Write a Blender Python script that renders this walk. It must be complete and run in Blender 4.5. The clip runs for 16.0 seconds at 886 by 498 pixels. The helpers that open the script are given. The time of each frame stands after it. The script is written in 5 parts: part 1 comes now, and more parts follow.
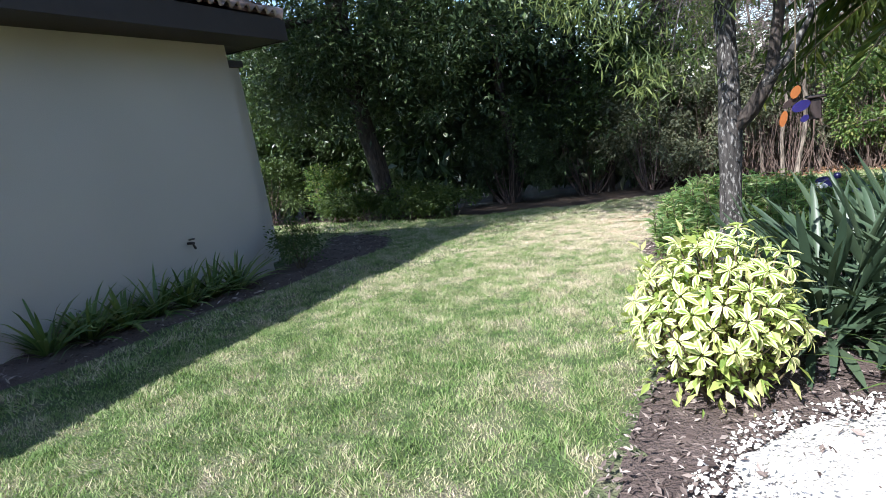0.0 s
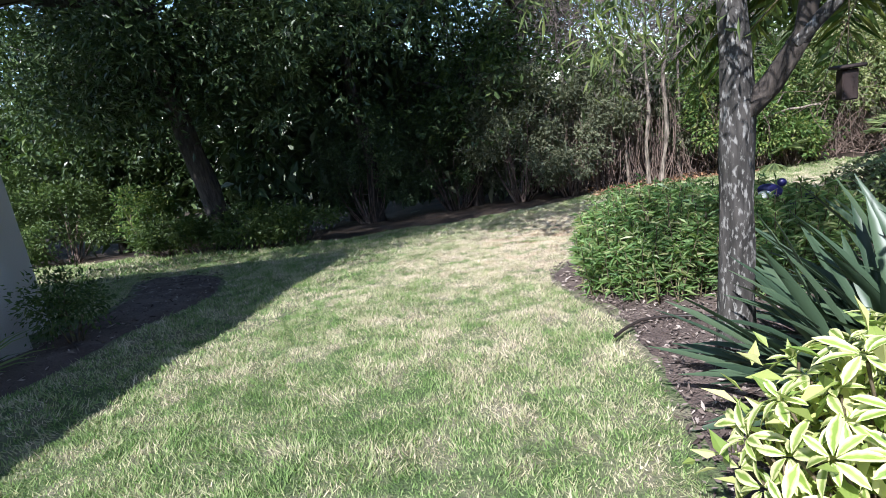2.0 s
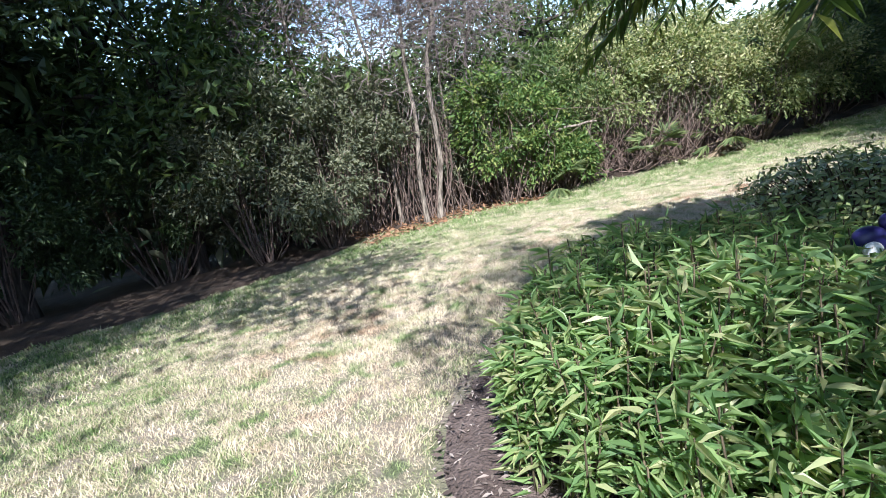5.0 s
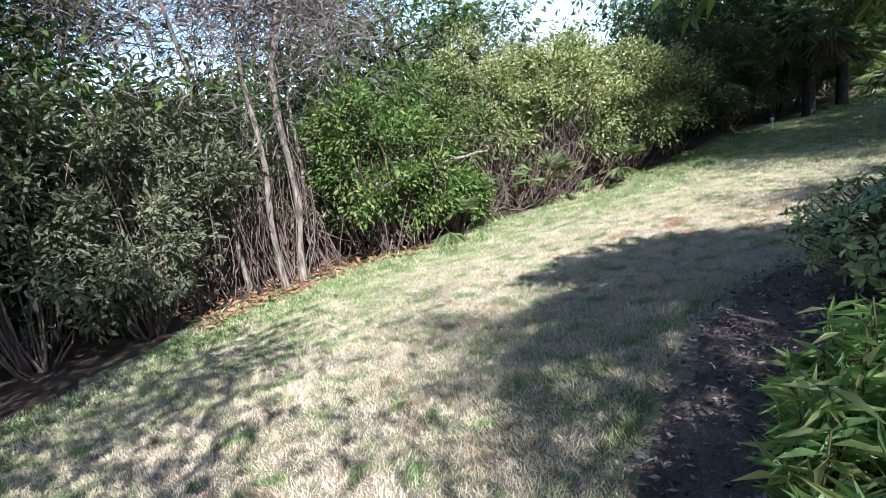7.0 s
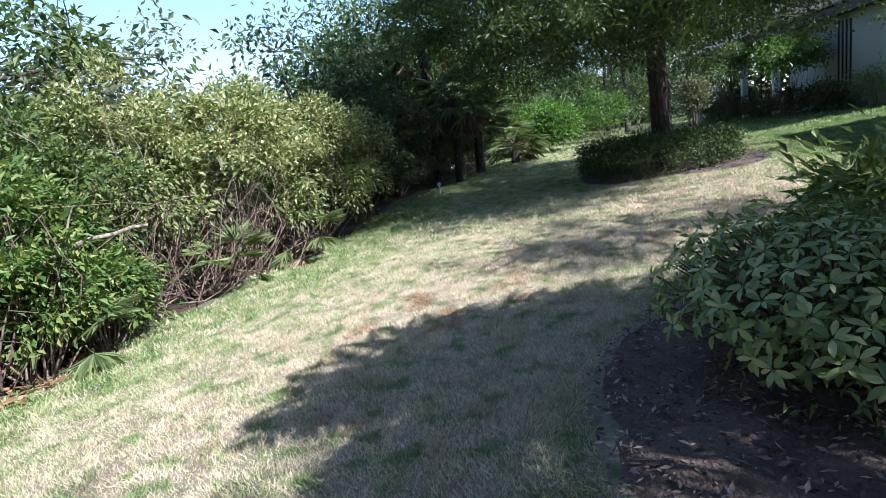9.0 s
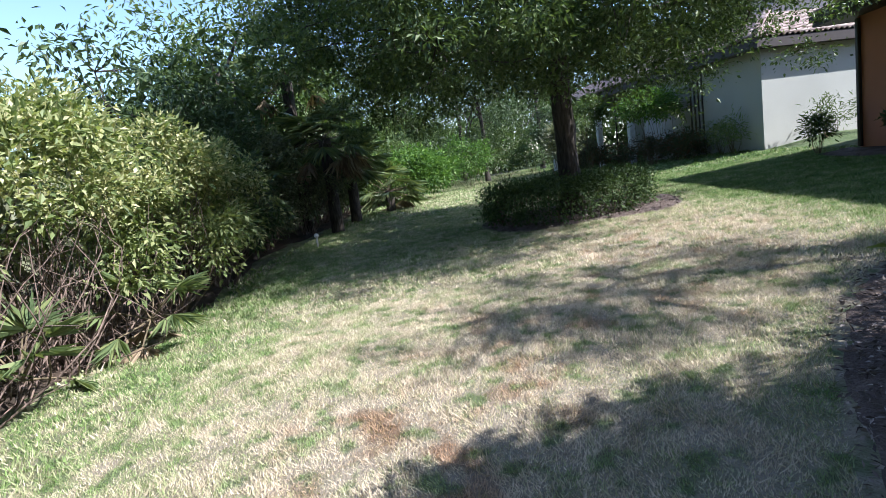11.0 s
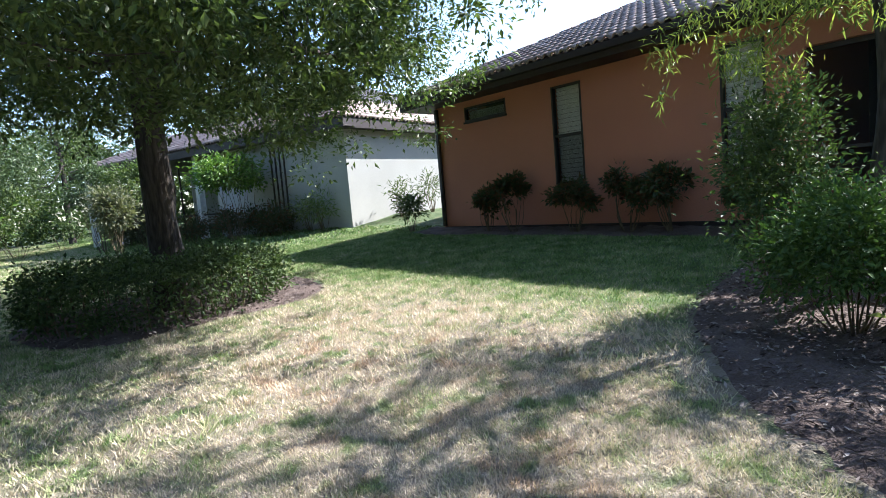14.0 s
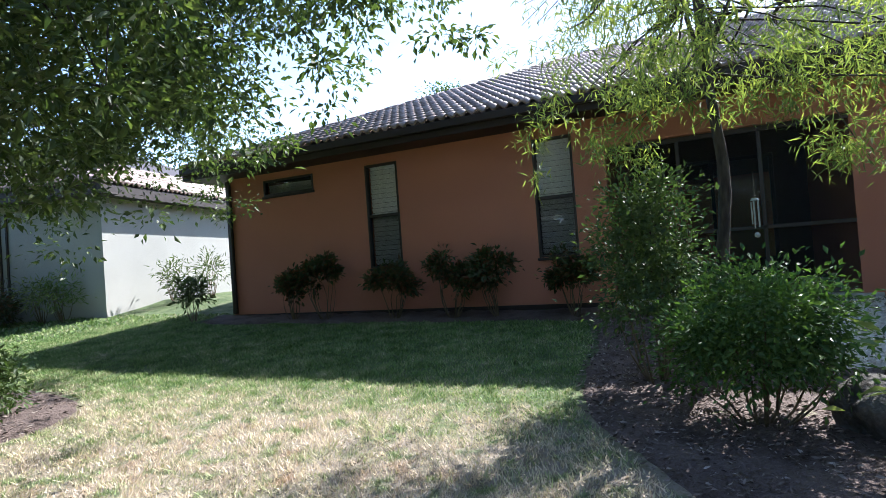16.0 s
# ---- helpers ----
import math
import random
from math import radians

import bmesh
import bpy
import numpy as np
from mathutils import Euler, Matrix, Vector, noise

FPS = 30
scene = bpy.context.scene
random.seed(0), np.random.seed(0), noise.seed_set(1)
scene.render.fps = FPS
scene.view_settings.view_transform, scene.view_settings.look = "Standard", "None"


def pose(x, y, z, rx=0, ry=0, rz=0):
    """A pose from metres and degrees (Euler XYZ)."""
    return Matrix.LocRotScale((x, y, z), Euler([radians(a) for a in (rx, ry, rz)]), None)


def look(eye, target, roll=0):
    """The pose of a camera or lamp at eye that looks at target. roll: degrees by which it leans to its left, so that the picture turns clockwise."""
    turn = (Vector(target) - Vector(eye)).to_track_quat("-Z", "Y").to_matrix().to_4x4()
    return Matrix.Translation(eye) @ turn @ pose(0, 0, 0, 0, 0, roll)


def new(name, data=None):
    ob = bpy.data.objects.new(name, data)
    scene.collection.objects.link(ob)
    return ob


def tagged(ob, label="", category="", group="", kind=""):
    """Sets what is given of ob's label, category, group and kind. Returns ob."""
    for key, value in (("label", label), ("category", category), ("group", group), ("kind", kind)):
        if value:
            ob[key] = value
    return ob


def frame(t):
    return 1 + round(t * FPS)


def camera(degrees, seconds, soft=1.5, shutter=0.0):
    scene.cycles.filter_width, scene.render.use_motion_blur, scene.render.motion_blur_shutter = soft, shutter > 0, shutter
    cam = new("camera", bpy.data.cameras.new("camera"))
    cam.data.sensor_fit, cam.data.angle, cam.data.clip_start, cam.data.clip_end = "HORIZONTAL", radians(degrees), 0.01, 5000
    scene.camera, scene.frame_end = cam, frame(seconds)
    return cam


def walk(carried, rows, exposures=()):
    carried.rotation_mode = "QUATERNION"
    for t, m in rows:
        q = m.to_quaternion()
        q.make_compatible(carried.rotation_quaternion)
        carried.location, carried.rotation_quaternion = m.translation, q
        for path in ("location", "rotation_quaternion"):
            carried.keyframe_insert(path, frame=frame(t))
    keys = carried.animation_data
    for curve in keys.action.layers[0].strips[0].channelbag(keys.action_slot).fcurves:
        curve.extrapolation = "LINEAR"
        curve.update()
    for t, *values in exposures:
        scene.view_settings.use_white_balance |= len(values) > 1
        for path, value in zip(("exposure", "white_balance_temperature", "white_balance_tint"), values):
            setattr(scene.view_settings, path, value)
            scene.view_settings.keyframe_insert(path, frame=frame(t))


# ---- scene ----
cam = camera(76.5, 16.0, soft=0.8)
METRES, EYE, TILT, LEAN, TURN = 16.1, 1.35, 0.0, 0.0, 26.3
ROWS = [
    (0.0, 0.0, 0.0, 0.0, -2.01, -13.28, 8.55),
    (0.5, 0.006, 0.0231, -0.002, -7.53, -13.9, 8.52),
    (1.0, 0.0062, 0.0486, -0.0037, -9.4, -13.81, 8.56),
    (1.5, 0.0019, 0.0805, -0.0056, -12.29, -13.86, 8.42),
    (2.0, 0.005, 0.1152, -0.0097, -17.21, -14.1, 8.48),
    (2.5, 0.011, 0.1508, -0.0139, -21.22, -14.21, 8.56),
    (3.0, 0.0184, 0.1857, -0.0155, -25.49, -14.38, 8.64),
    (3.5, 0.0306, 0.2213, -0.0183, -29.92, -14.37, 8.73),
    (4.0, 0.0425, 0.2562, -0.0215, -34.55, -14.33, 8.75),
    (4.5, 0.0587, 0.2872, -0.0233, -40.26, -14.59, 8.75),
    (7.0, 0.1529, 0.4344, -0.0357, -63.18, -13.17, 8.87),
    (7.5, 0.1797, 0.4562, -0.0361, -68.43, -12.31, 8.85),
    (8.0, 0.2013, 0.4733, -0.0387, -77.88, -11.87, 8.63),
    (8.5, 0.2295, 0.485, -0.0415, -90.43, -12.33, 8.11),
    (9.0, 0.2601, 0.4947, -0.0427, -97.73, -11.25, 7.74),
    (11.5, 0.4279, 0.5192, -0.049, -118.7, -7.59, 7.06),
    (12.0, 0.4586, 0.5135, -0.0485, -126.01, -7.01, 6.58),
    (12.5, 0.4873, 0.5012, -0.0496, -133.82, -6.84, 6.16),
    (13.0, 0.5151, 0.4905, -0.0511, -141.7, -6.57, 5.68),
    (13.5, 0.5405, 0.478, -0.0488, -151.48, -6.56, 5.14),
    (14.0, 0.5672, 0.4601, -0.0466, -157.88, -5.47, 4.88),
    (14.5, 0.5919, 0.4466, -0.0456, -164.61, -3.67, 4.48),
    (15.0, 0.6084, 0.4334, -0.0445, -172.37, -2.17, 4.2),
    (15.5, 0.619, 0.4201, -0.0433, -176.87, -0.18, 4.19),
    (16.0, 0.6257, 0.4123, -0.0436, -181.18, 1.16, 4.19),
]
walk(cam, [(t, pose(0, 0, EYE, TILT, LEAN, TURN) @ pose(METRES * x, METRES * y, METRES * z, 90 + pitch, roll, yaw)) for t, x, y, z, yaw, pitch, roll in ROWS], [(0.0, 1.32, 5750, 12), (0.7, 1.15, 5700, 12), (4.5, 1.37, 5650, 12), (8.5, 1.43, 5650, 12), (11.5, 1.52, 5800, 12), (14.0, 1.95, 5900, 13), (15.0, 2.03, 5900, 13), (16.0, 1.9, 5850, 13)])

# ---- world, sun ----
SUN_WAY = Vector((0.30, 0.93, -1.0)).normalized()
world = bpy.data.worlds.new("sky")
scene.world = world
world.use_nodes = True
wn = world.node_tree.nodes
sky = wn.new("ShaderNodeTexSky")
sky.sky_type = "NISHITA"
sky.sun_disc = False
sky.sun_elevation = math.asin(-SUN_WAY.z)
sky.sun_rotation = math.atan2(-SUN_WAY.x, -SUN_WAY.y)
sky.air_density, sky.dust_density = 1.0, 0.6
world.node_tree.links.new(sky.outputs[0], wn["Background"].inputs[0])
wn["Background"].inputs[1].default_value = 0.11
sun = new("sun", bpy.data.lights.new("sun", "SUN"))
sun.data.energy, sun.data.angle, sun.data.color = 4.6, radians(0.55), (1.0, 0.94, 0.85)
sun.matrix_world = look((0, 0, 30), Vector((0, 0, 30)) + SUN_WAY)

rng = np.random.default_rng(7)


# ---- materials ----
def material(name, rough=0.8):
    m = bpy.data.materials.new(name)
    m.use_nodes = True
    n, l = m.node_tree.nodes, m.node_tree.links
    b = n["Principled BSDF"]
    b.inputs["Roughness"].default_value = rough
    return m, n, l, b


def ramp(n, l, source, stops):
    r = n.new("ShaderNodeValToRGB")
    while len(r.color_ramp.elements) < len(stops):
        r.color_ramp.elements.new(0.5)
    for e, (p, c) in zip(r.color_ramp.elements, stops):
        e.position, e.color = p, (*c, 1)
    l.new(source, r.inputs[0])
    return r.outputs[0]


def noise_node(n, l, scale, detail=4, space="Object"):
    tc = n.new("ShaderNodeTexCoord")
    t = n.new("ShaderNodeTexNoise")
    t.inputs["Scale"].default_value, t.inputs["Detail"].default_value = scale, detail
    l.new(tc.outputs[space], t.inputs["Vector"])
    return t.outputs[0]


def mixed(n, l, fac, a, b, mode="MIX"):
    m = n.new("ShaderNodeMix")
    m.data_type, m.blend_type = "RGBA", mode
    for v, i in ((fac, 0), (a, 6), (b, 7)):
        if isinstance(v, (int, float)):
            m.inputs[i].default_value = v
        elif isinstance(v, tuple):
            m.inputs[i].default_value = (*v, 1)
        else:
            l.new(v, m.inputs[i])
    return m.outputs[2]


def bump(n, l, b, height, strength, distance=0.01):
    k = n.new("ShaderNodeBump")
    k.inputs["Strength"].default_value, k.inputs["Distance"].default_value = strength, distance
    l.new(height, k.inputs["Height"])
    l.new(k.outputs[0], b.inputs["Normal"])


def two_scale(name, dark, light, rough=0.8, big=1.2, small=40.0, relief=0.3, distance=0.01):
    """A matt surface with stains and grain."""
    m, n, l, b = material(name, rough)
    c1 = ramp(n, l, noise_node(n, l, big), [(0.3, dark), (0.7, light)])
    g = noise_node(n, l, small, 6)
    c2 = ramp(n, l, g, [(0.3, (0.78, 0.78, 0.78)), (0.7, (1.1, 1.1, 1.1))])
    l.new(mixed(n, l, 1.0, c1, c2, "MULTIPLY"), b.inputs["Base Color"])
    bump(n, l, b, g, relief, distance)
    return m


def leaf_material(name, tones, rough=0.45, through_light=0.35, pieces=False, edge=None):
    """Leaves: a tone for each leaf, some light passing through."""
    m, n, l, b = material(name, rough)
    if pieces:
        rnd = n.new("ShaderNodeObjectInfo").outputs["Random"]
    else:
        rnd = n.new("ShaderNodeNewGeometry").outputs["Random Per Island"]
    k = len(tones) - 1
    col = ramp(n, l, rnd, [(i / k, c) for i, c in enumerate(tones)])
    if edge:
        at = n.new("ShaderNodeAttribute")
        at.attribute_name = "rim"
        add = n.new("ShaderNodeMath")
        add.operation = "MULTIPLY_ADD"
        l.new(noise_node(n, l, 24, 3), add.inputs[0])
        add.inputs[1].default_value = 0.9
        l.new(at.outputs["Fac"], add.inputs[2])
        f = ramp(n, l, add.outputs[0], [(0.55, (0, 0, 0)), (0.78, (1, 1, 1))])
        col = mixed(n, l, f, col, edge)
    l.new(col, b.inputs["Base Color"])
    b.inputs["Specular IOR Level"].default_value = 0.4
    tr = n.new("ShaderNodeBsdfTranslucent")
    l.new(mixed(n, l, 1.0, col, (1.15, 1.25, 0.6), "MULTIPLY"), tr.inputs[0])
    ms = n.new("ShaderNodeMixShader")
    ms.inputs[0].default_value = through_light
    l.new(b.outputs[0], ms.inputs[1])
    l.new(tr.outputs[0], ms.inputs[2])
    l.new(ms.outputs[0], n["Material Output"].inputs[0])
    return m


def lawn_material(name, soil):
    """Grass green to straw by the 'dry' attribute of the turf, with a tone for each blade."""
    m, n, l, b = material(name, 0.75 if not soil else 0.95)
    at = n.new("ShaderNodeAttribute")
    at.attribute_name = "dry"
    patch = noise_node(n, l, 4.0, 6)
    fine = noise_node(n, l, 14.0, 4)
    add = n.new("ShaderNodeMath")
    add.operation = "MULTIPLY_ADD"
    l.new(patch, add.inputs[0])
    add.inputs[1].default_value = 1.0
    l.new(at.outputs["Fac"], add.inputs[2])
    rnd = n.new("ShaderNodeNewGeometry").outputs["Random Per Island"] if not soil else fine
    add2 = n.new("ShaderNodeMath")
    add2.operation = "MULTIPLY_ADD"
    l.new(rnd, add2.inputs[0])
    add2.inputs[1].default_value = 0.55
    l.new(add.outputs[0], add2.inputs[2])
    # the ground takes the blade colours darkened, as painted shade between blades
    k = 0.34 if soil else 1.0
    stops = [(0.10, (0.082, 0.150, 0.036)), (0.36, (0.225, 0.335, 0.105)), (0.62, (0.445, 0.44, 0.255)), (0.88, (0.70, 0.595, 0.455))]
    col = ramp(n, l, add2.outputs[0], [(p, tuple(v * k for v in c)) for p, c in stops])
    spots = ramp(n, l, noise_node(n, l, 3.4, 5), [(0.51, (0, 0, 0)), (0.63, (0.85, 0.85, 0.85))])
    where = ramp(n, l, at.outputs["Fac"], [(0.0, (0, 0, 0)), (0.18, (1, 1, 1))])
    thatch = mixed(n, l, 1.0, col, (0.58, 0.42, 0.33), "MULTIPLY")
    col = mixed(n, l, mixed(n, l, 1.0, spots, where, "MULTIPLY"), col, thatch)
    tufts = ramp(n, l, noise_node(n, l, 5.3, 3), [(0.55, (0, 0, 0)), (0.66, (0.75, 0.75, 0.75))])
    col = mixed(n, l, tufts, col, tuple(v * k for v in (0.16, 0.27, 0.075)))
    l.new(col, b.inputs["Base Color"])
    if soil:
        bump(n, l, b, noise_node(n, l, 60.0, 6), 0.8, 0.03)
        return m
    b.inputs["Specular IOR Level"].default_value = 0.3
    tr = n.new("ShaderNodeBsdfTranslucent")
    l.new(col, tr.inputs[0])
    ms = n.new("ShaderNodeMixShader")
    ms.inputs[0].default_value = 0.3
    l.new(b.outputs[0], ms.inputs[1])
    l.new(tr.outputs[0], ms.inputs[2])
    l.new(ms.outputs[0], n["Material Output"].inputs[0])
    return m


def bark_material(name, dark, light, patches=None):
    m, n, l, b = material(name, 0.9)
    tc = n.new("ShaderNodeTexCoord")
    mp = n.new("ShaderNodeMapping")
    mp.inputs["Scale"].default_value = (26, 26, 5)
    l.new(tc.outputs["Object"], mp.inputs[0])
    t = n.new("ShaderNodeTexNoise")
    t.inputs["Scale"].default_value, t.inputs["Detail"].default_value = 1.0, 7
    l.new(mp.outputs[0], t.inputs["Vector"])
    col = ramp(n, l, t.outputs[0], [(0.36, dark), (0.62, light)])
    if patches:
        mp2 = n.new("ShaderNodeMapping")
        mp2.inputs["Scale"].default_value = (62, 62, 24)
        l.new(tc.outputs["Object"], mp2.inputs[0])
        t2 = n.new("ShaderNodeTexNoise")
        t2.inputs["Scale"].default_value, t2.inputs["Detail"].default_value = 1.0, 5
        l.new(mp2.outputs[0], t2.inputs["Vector"])
        p = ramp(n, l, t2.outputs[0], [(0.53, (0, 0, 0)), (0.64, (1, 1, 1))])
        col = mixed(n, l, p, col, patches)
    l.new(col, b.inputs["Base Color"])
    bump(n, l, b, t.outputs[0], 1.0, 0.02)
    return m


def plain(name, color, rough=0.6, metal=0.0):
    m, n, l, b = material(name, rough)
    b.inputs["Metallic"].default_value = metal
    c = ramp(n, l, noise_node(n, l, 9.0, 5), [(0.25, tuple(v * 0.82 for v in color)), (0.75, tuple(min(1, v * 1.1) for v in color))])
    l.new(c, b.inputs["Base Color"])
    return m


def tile_material(name, a, b_, c_):
    m, n, l, b = material(name, 0.55)
    rnd = n.new("ShaderNodeObjectInfo").outputs["Random"]
    isl = n.new("ShaderNodeNewGeometry").outputs["Random Per Island"]
    mul = n.new("ShaderNodeMath")
    mul.operation = "ADD"
    l.new(rnd, mul.inputs[0])
    l.new(isl, mul.inputs[1])
    fr = n.new("ShaderNodeMath")
    fr.operation = "FRACT"
    l.new(mul.outputs[0], fr.inputs[0])
    c1 = ramp(n, l, fr.outputs[0], [(0.0, a), (0.5, b_), (1.0, c_)])
    st = ramp(n, l, noise_node(n, l, 7.0, 6), [(0.35, (0.6, 0.58, 0.55)), (0.6, (1, 1, 1))])
    l.new(mixed(n, l, 1.0, c1, st, "MULTIPLY"), b.inputs["Base Color"])
    bump(n, l, b, noise_node(n, l, 90.0, 4), 0.3, 0.004)
    return m


M_GRASS = lawn_material("grass_blades", False)
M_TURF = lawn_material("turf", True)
M_MULCH = two_scale("mulch", (0.075, 0.052, 0.045), (0.155, 0.115, 0.10), 0.95, 3.0, 55.0, 1.0, 0.03)
M_CHIP = leaf_material("bark_chips", [(0.045, 0.032, 0.028), (0.10, 0.075, 0.064), (0.19, 0.15, 0.13), (0.40, 0.34, 0.30)], 0.9, 0.0)
M_SHELL = leaf_material("shell_chips", [(0.50, 0.47, 0.42), (0.72, 0.69, 0.63), (0.80, 0.78, 0.74)], 0.8, 0.0)
M_SHELLBED = two_scale("shell_bed", (0.50, 0.47, 0.43), (0.70, 0.67, 0.63), 0.9, 14.0, 90.0, 0.8, 0.012)
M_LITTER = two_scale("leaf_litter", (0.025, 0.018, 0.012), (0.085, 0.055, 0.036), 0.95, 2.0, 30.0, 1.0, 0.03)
M_DRYLEAF = leaf_material("fallen_leaves", [(0.10, 0.055, 0.03), (0.24, 0.13, 0.07), (0.36, 0.22, 0.13)], 0.85, 0.1)
M_ORANGE = two_scale("terracotta_stucco", (0.47, 0.195, 0.125), (0.54, 0.23, 0.145), 0.92, 0.7, 120.0, 0.35, 0.006)
M_CREAM = two_scale("cream_stucco", (0.45, 0.42, 0.375), (0.51, 0.475, 0.425), 0.92, 0.7, 120.0, 0.35, 0.006)
M_PALE = two_scale("pale_green_grey_stucco", (0.34, 0.345, 0.32), (0.40, 0.40, 0.375), 0.92, 0.7, 120.0, 0.35, 0.006)
M_BRONZE = plain("dark_bronze_paint", (0.032, 0.024, 0.022), 0.5)
M_FASCIA = plain("dark_brown_fascia", (0.026, 0.016, 0.014), 0.6)
M_TILE = tile_material("clay_roof_tile", (0.28, 0.20, 0.17), (0.38, 0.275, 0.235), (0.50, 0.39, 0.345))
M_BLIND = plain("white_blind_slat", (0.78, 0.77, 0.72), 0.55)
M_WHITE = plain("white_painted_metal", (0.75, 0.75, 0.73), 0.5)
# dark brown puts the gloom of patio and rooms into the wall colour
M_ROOMSHADE = plain("room_shade_wall", (0.10, 0.075, 0.06), 0.9)
M_ROCK = two_scale("weathered_rock", (0.05, 0.046, 0.042), (0.14, 0.13, 0.115), 0.95, 4.0, 30.0, 1.0, 0.03)
M_STEM = bark_material("green_brown_stems", (0.07, 0.055, 0.03), (0.17, 0.13, 0.08))
M_TWIG = bark_material("grey_twigs", (0.09, 0.07, 0.066), (0.21, 0.17, 0.155))
M_BRUSH = bark_material("brown_brush_stems", (0.075, 0.052, 0.043), (0.23, 0.165, 0.135))
M_BARKDARK = bark_material("oak_bark", (0.026, 0.02, 0.016), (0.075, 0.06, 0.05))
M_BARKPALE = bark_material("flaking_pale_bark", (0.018, 0.016, 0.014), (0.065, 0.058, 0.053), (0.24, 0.23, 0.215))
M_BIRCH = bark_material("pale_smooth_bark", (0.07, 0.057, 0.045), (0.29, 0.245, 0.195))
M_OAKLEAF = leaf_material("live_oak_leaves", [(0.036, 0.060, 0.025), (0.064, 0.10, 0.040), (0.115, 0.16, 0.068)], 0.36, 0.2)
M_OAKFAR = leaf_material("yard_oak_leaves", [(0.042, 0.068, 0.026), (0.072, 0.112, 0.038), (0.13, 0.175, 0.058)], 0.45, 0.34)
M_WOODLEAF = leaf_material("woodland_leaves", [(0.042, 0.072, 0.022), (0.072, 0.115, 0.032), (0.12, 0.16, 0.046)], 0.5, 0.3)
M_PEPPER = leaf_material("pale_flowering_shrub_leaves", [(0.095, 0.135, 0.05), (0.165, 0.21, 0.08), (0.26, 0.29, 0.12), (0.38, 0.39, 0.20)], 0.55, 0.38)
M_TUFT = leaf_material("cream_blossom", [(0.30, 0.30, 0.13), (0.45, 0.43, 0.22), (0.55, 0.52, 0.32)], 0.7, 0.3)
M_BRIGHT = leaf_material("bright_green_leaves", [(0.045, 0.10, 0.022), (0.085, 0.17, 0.034), (0.15, 0.24, 0.05)], 0.45, 0.4)
M_ROUND = leaf_material("rounded_shrub_leaves", [(0.035, 0.08, 0.022), (0.065, 0.13, 0.034), (0.115, 0.195, 0.05)], 0.55, 0.3)
M_GREYGREEN = leaf_material("grey_green_leaves", [(0.075, 0.09, 0.055), (0.135, 0.15, 0.09), (0.22, 0.225, 0.14)], 0.6, 0.3)
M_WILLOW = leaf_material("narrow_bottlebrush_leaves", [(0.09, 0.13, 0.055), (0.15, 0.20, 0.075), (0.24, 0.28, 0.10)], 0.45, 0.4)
# copy of the leaves above with the sun behind them painted into brighter tones
M_WILLOW_BACKLIT = leaf_material("backlit_bottlebrush_leaves", [(0.10, 0.14, 0.055), (0.17, 0.22, 0.072), (0.30, 0.33, 0.095)], 0.45, 0.5)
M_HEDGE = leaf_material("lance_leaves", [(0.12, 0.21, 0.085), (0.20, 0.32, 0.12), (0.29, 0.40, 0.16), (0.46, 0.46, 0.25)], 0.45, 0.45)
M_BOX = leaf_material("clipped_hedge_leaves", [(0.035, 0.06, 0.022), (0.06, 0.10, 0.035), (0.10, 0.15, 0.05)], 0.62, 0.25)
M_IXORA = leaf_material("dark_shrub_leaves", [(0.035, 0.055, 0.022), (0.06, 0.085, 0.03), (0.16, 0.06, 0.03)], 0.5, 0.25)
M_PADDLE = leaf_material("blue_green_paddle_leaf", [(0.035, 0.06, 0.036), (0.058, 0.092, 0.052), (0.085, 0.12, 0.068)], 0.42, 0.12, True)
M_VARIEG = leaf_material("variegated_leaf", [(0.18, 0.27, 0.05), (0.26, 0.36, 0.07), (0.34, 0.42, 0.12)], 0.4, 0.3, True, (0.78, 0.76, 0.40))
M_VARIEG_S = leaf_material("variegated_leaf_inner", [(0.16, 0.24, 0.05), (0.36, 0.42, 0.12), (0.66, 0.64, 0.31)], 0.4, 0.3)
M_VARIEG_R = leaf_material("variegated_leaf_lower", [(0.18, 0.27, 0.05), (0.26, 0.36, 0.07), (0.34, 0.42, 0.12)], 0.4, 0.3, False, (0.78, 0.76, 0.40))
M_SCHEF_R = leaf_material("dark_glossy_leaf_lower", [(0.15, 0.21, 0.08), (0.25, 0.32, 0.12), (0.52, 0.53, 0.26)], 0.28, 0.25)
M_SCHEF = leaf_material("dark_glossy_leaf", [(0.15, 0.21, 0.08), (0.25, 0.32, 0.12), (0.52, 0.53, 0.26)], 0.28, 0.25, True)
# darker tones than the outer leaves: shade inside and behind the bush painted in
M_SCHEF_SHADED = leaf_material("glossy_leaf_shaded", [(0.10, 0.15, 0.052), (0.16, 0.22, 0.075), (0.30, 0.33, 0.12)], 0.3, 0.25)
M_PALM = leaf_material("palm_leaflets", [(0.07, 0.12, 0.03), (0.13, 0.18, 0.04), (0.25, 0.27, 0.06)], 0.4, 0.4)
M_LILY = leaf_material("strap_leaves", [(0.07, 0.12, 0.035), (0.13, 0.20, 0.06), (0.24, 0.29, 0.10)], 0.4, 0.3)
M_VINE = leaf_material("vine_leaves", [(0.05, 0.10, 0.028), (0.09, 0.16, 0.042), (0.15, 0.225, 0.06), (0.26, 0.28, 0.09)], 0.5, 0.35)
M_FAN = leaf_material("fan_palm_leaflets", [(0.09, 0.13, 0.06), (0.15, 0.20, 0.085), (0.25, 0.28, 0.12)], 0.4, 0.3)
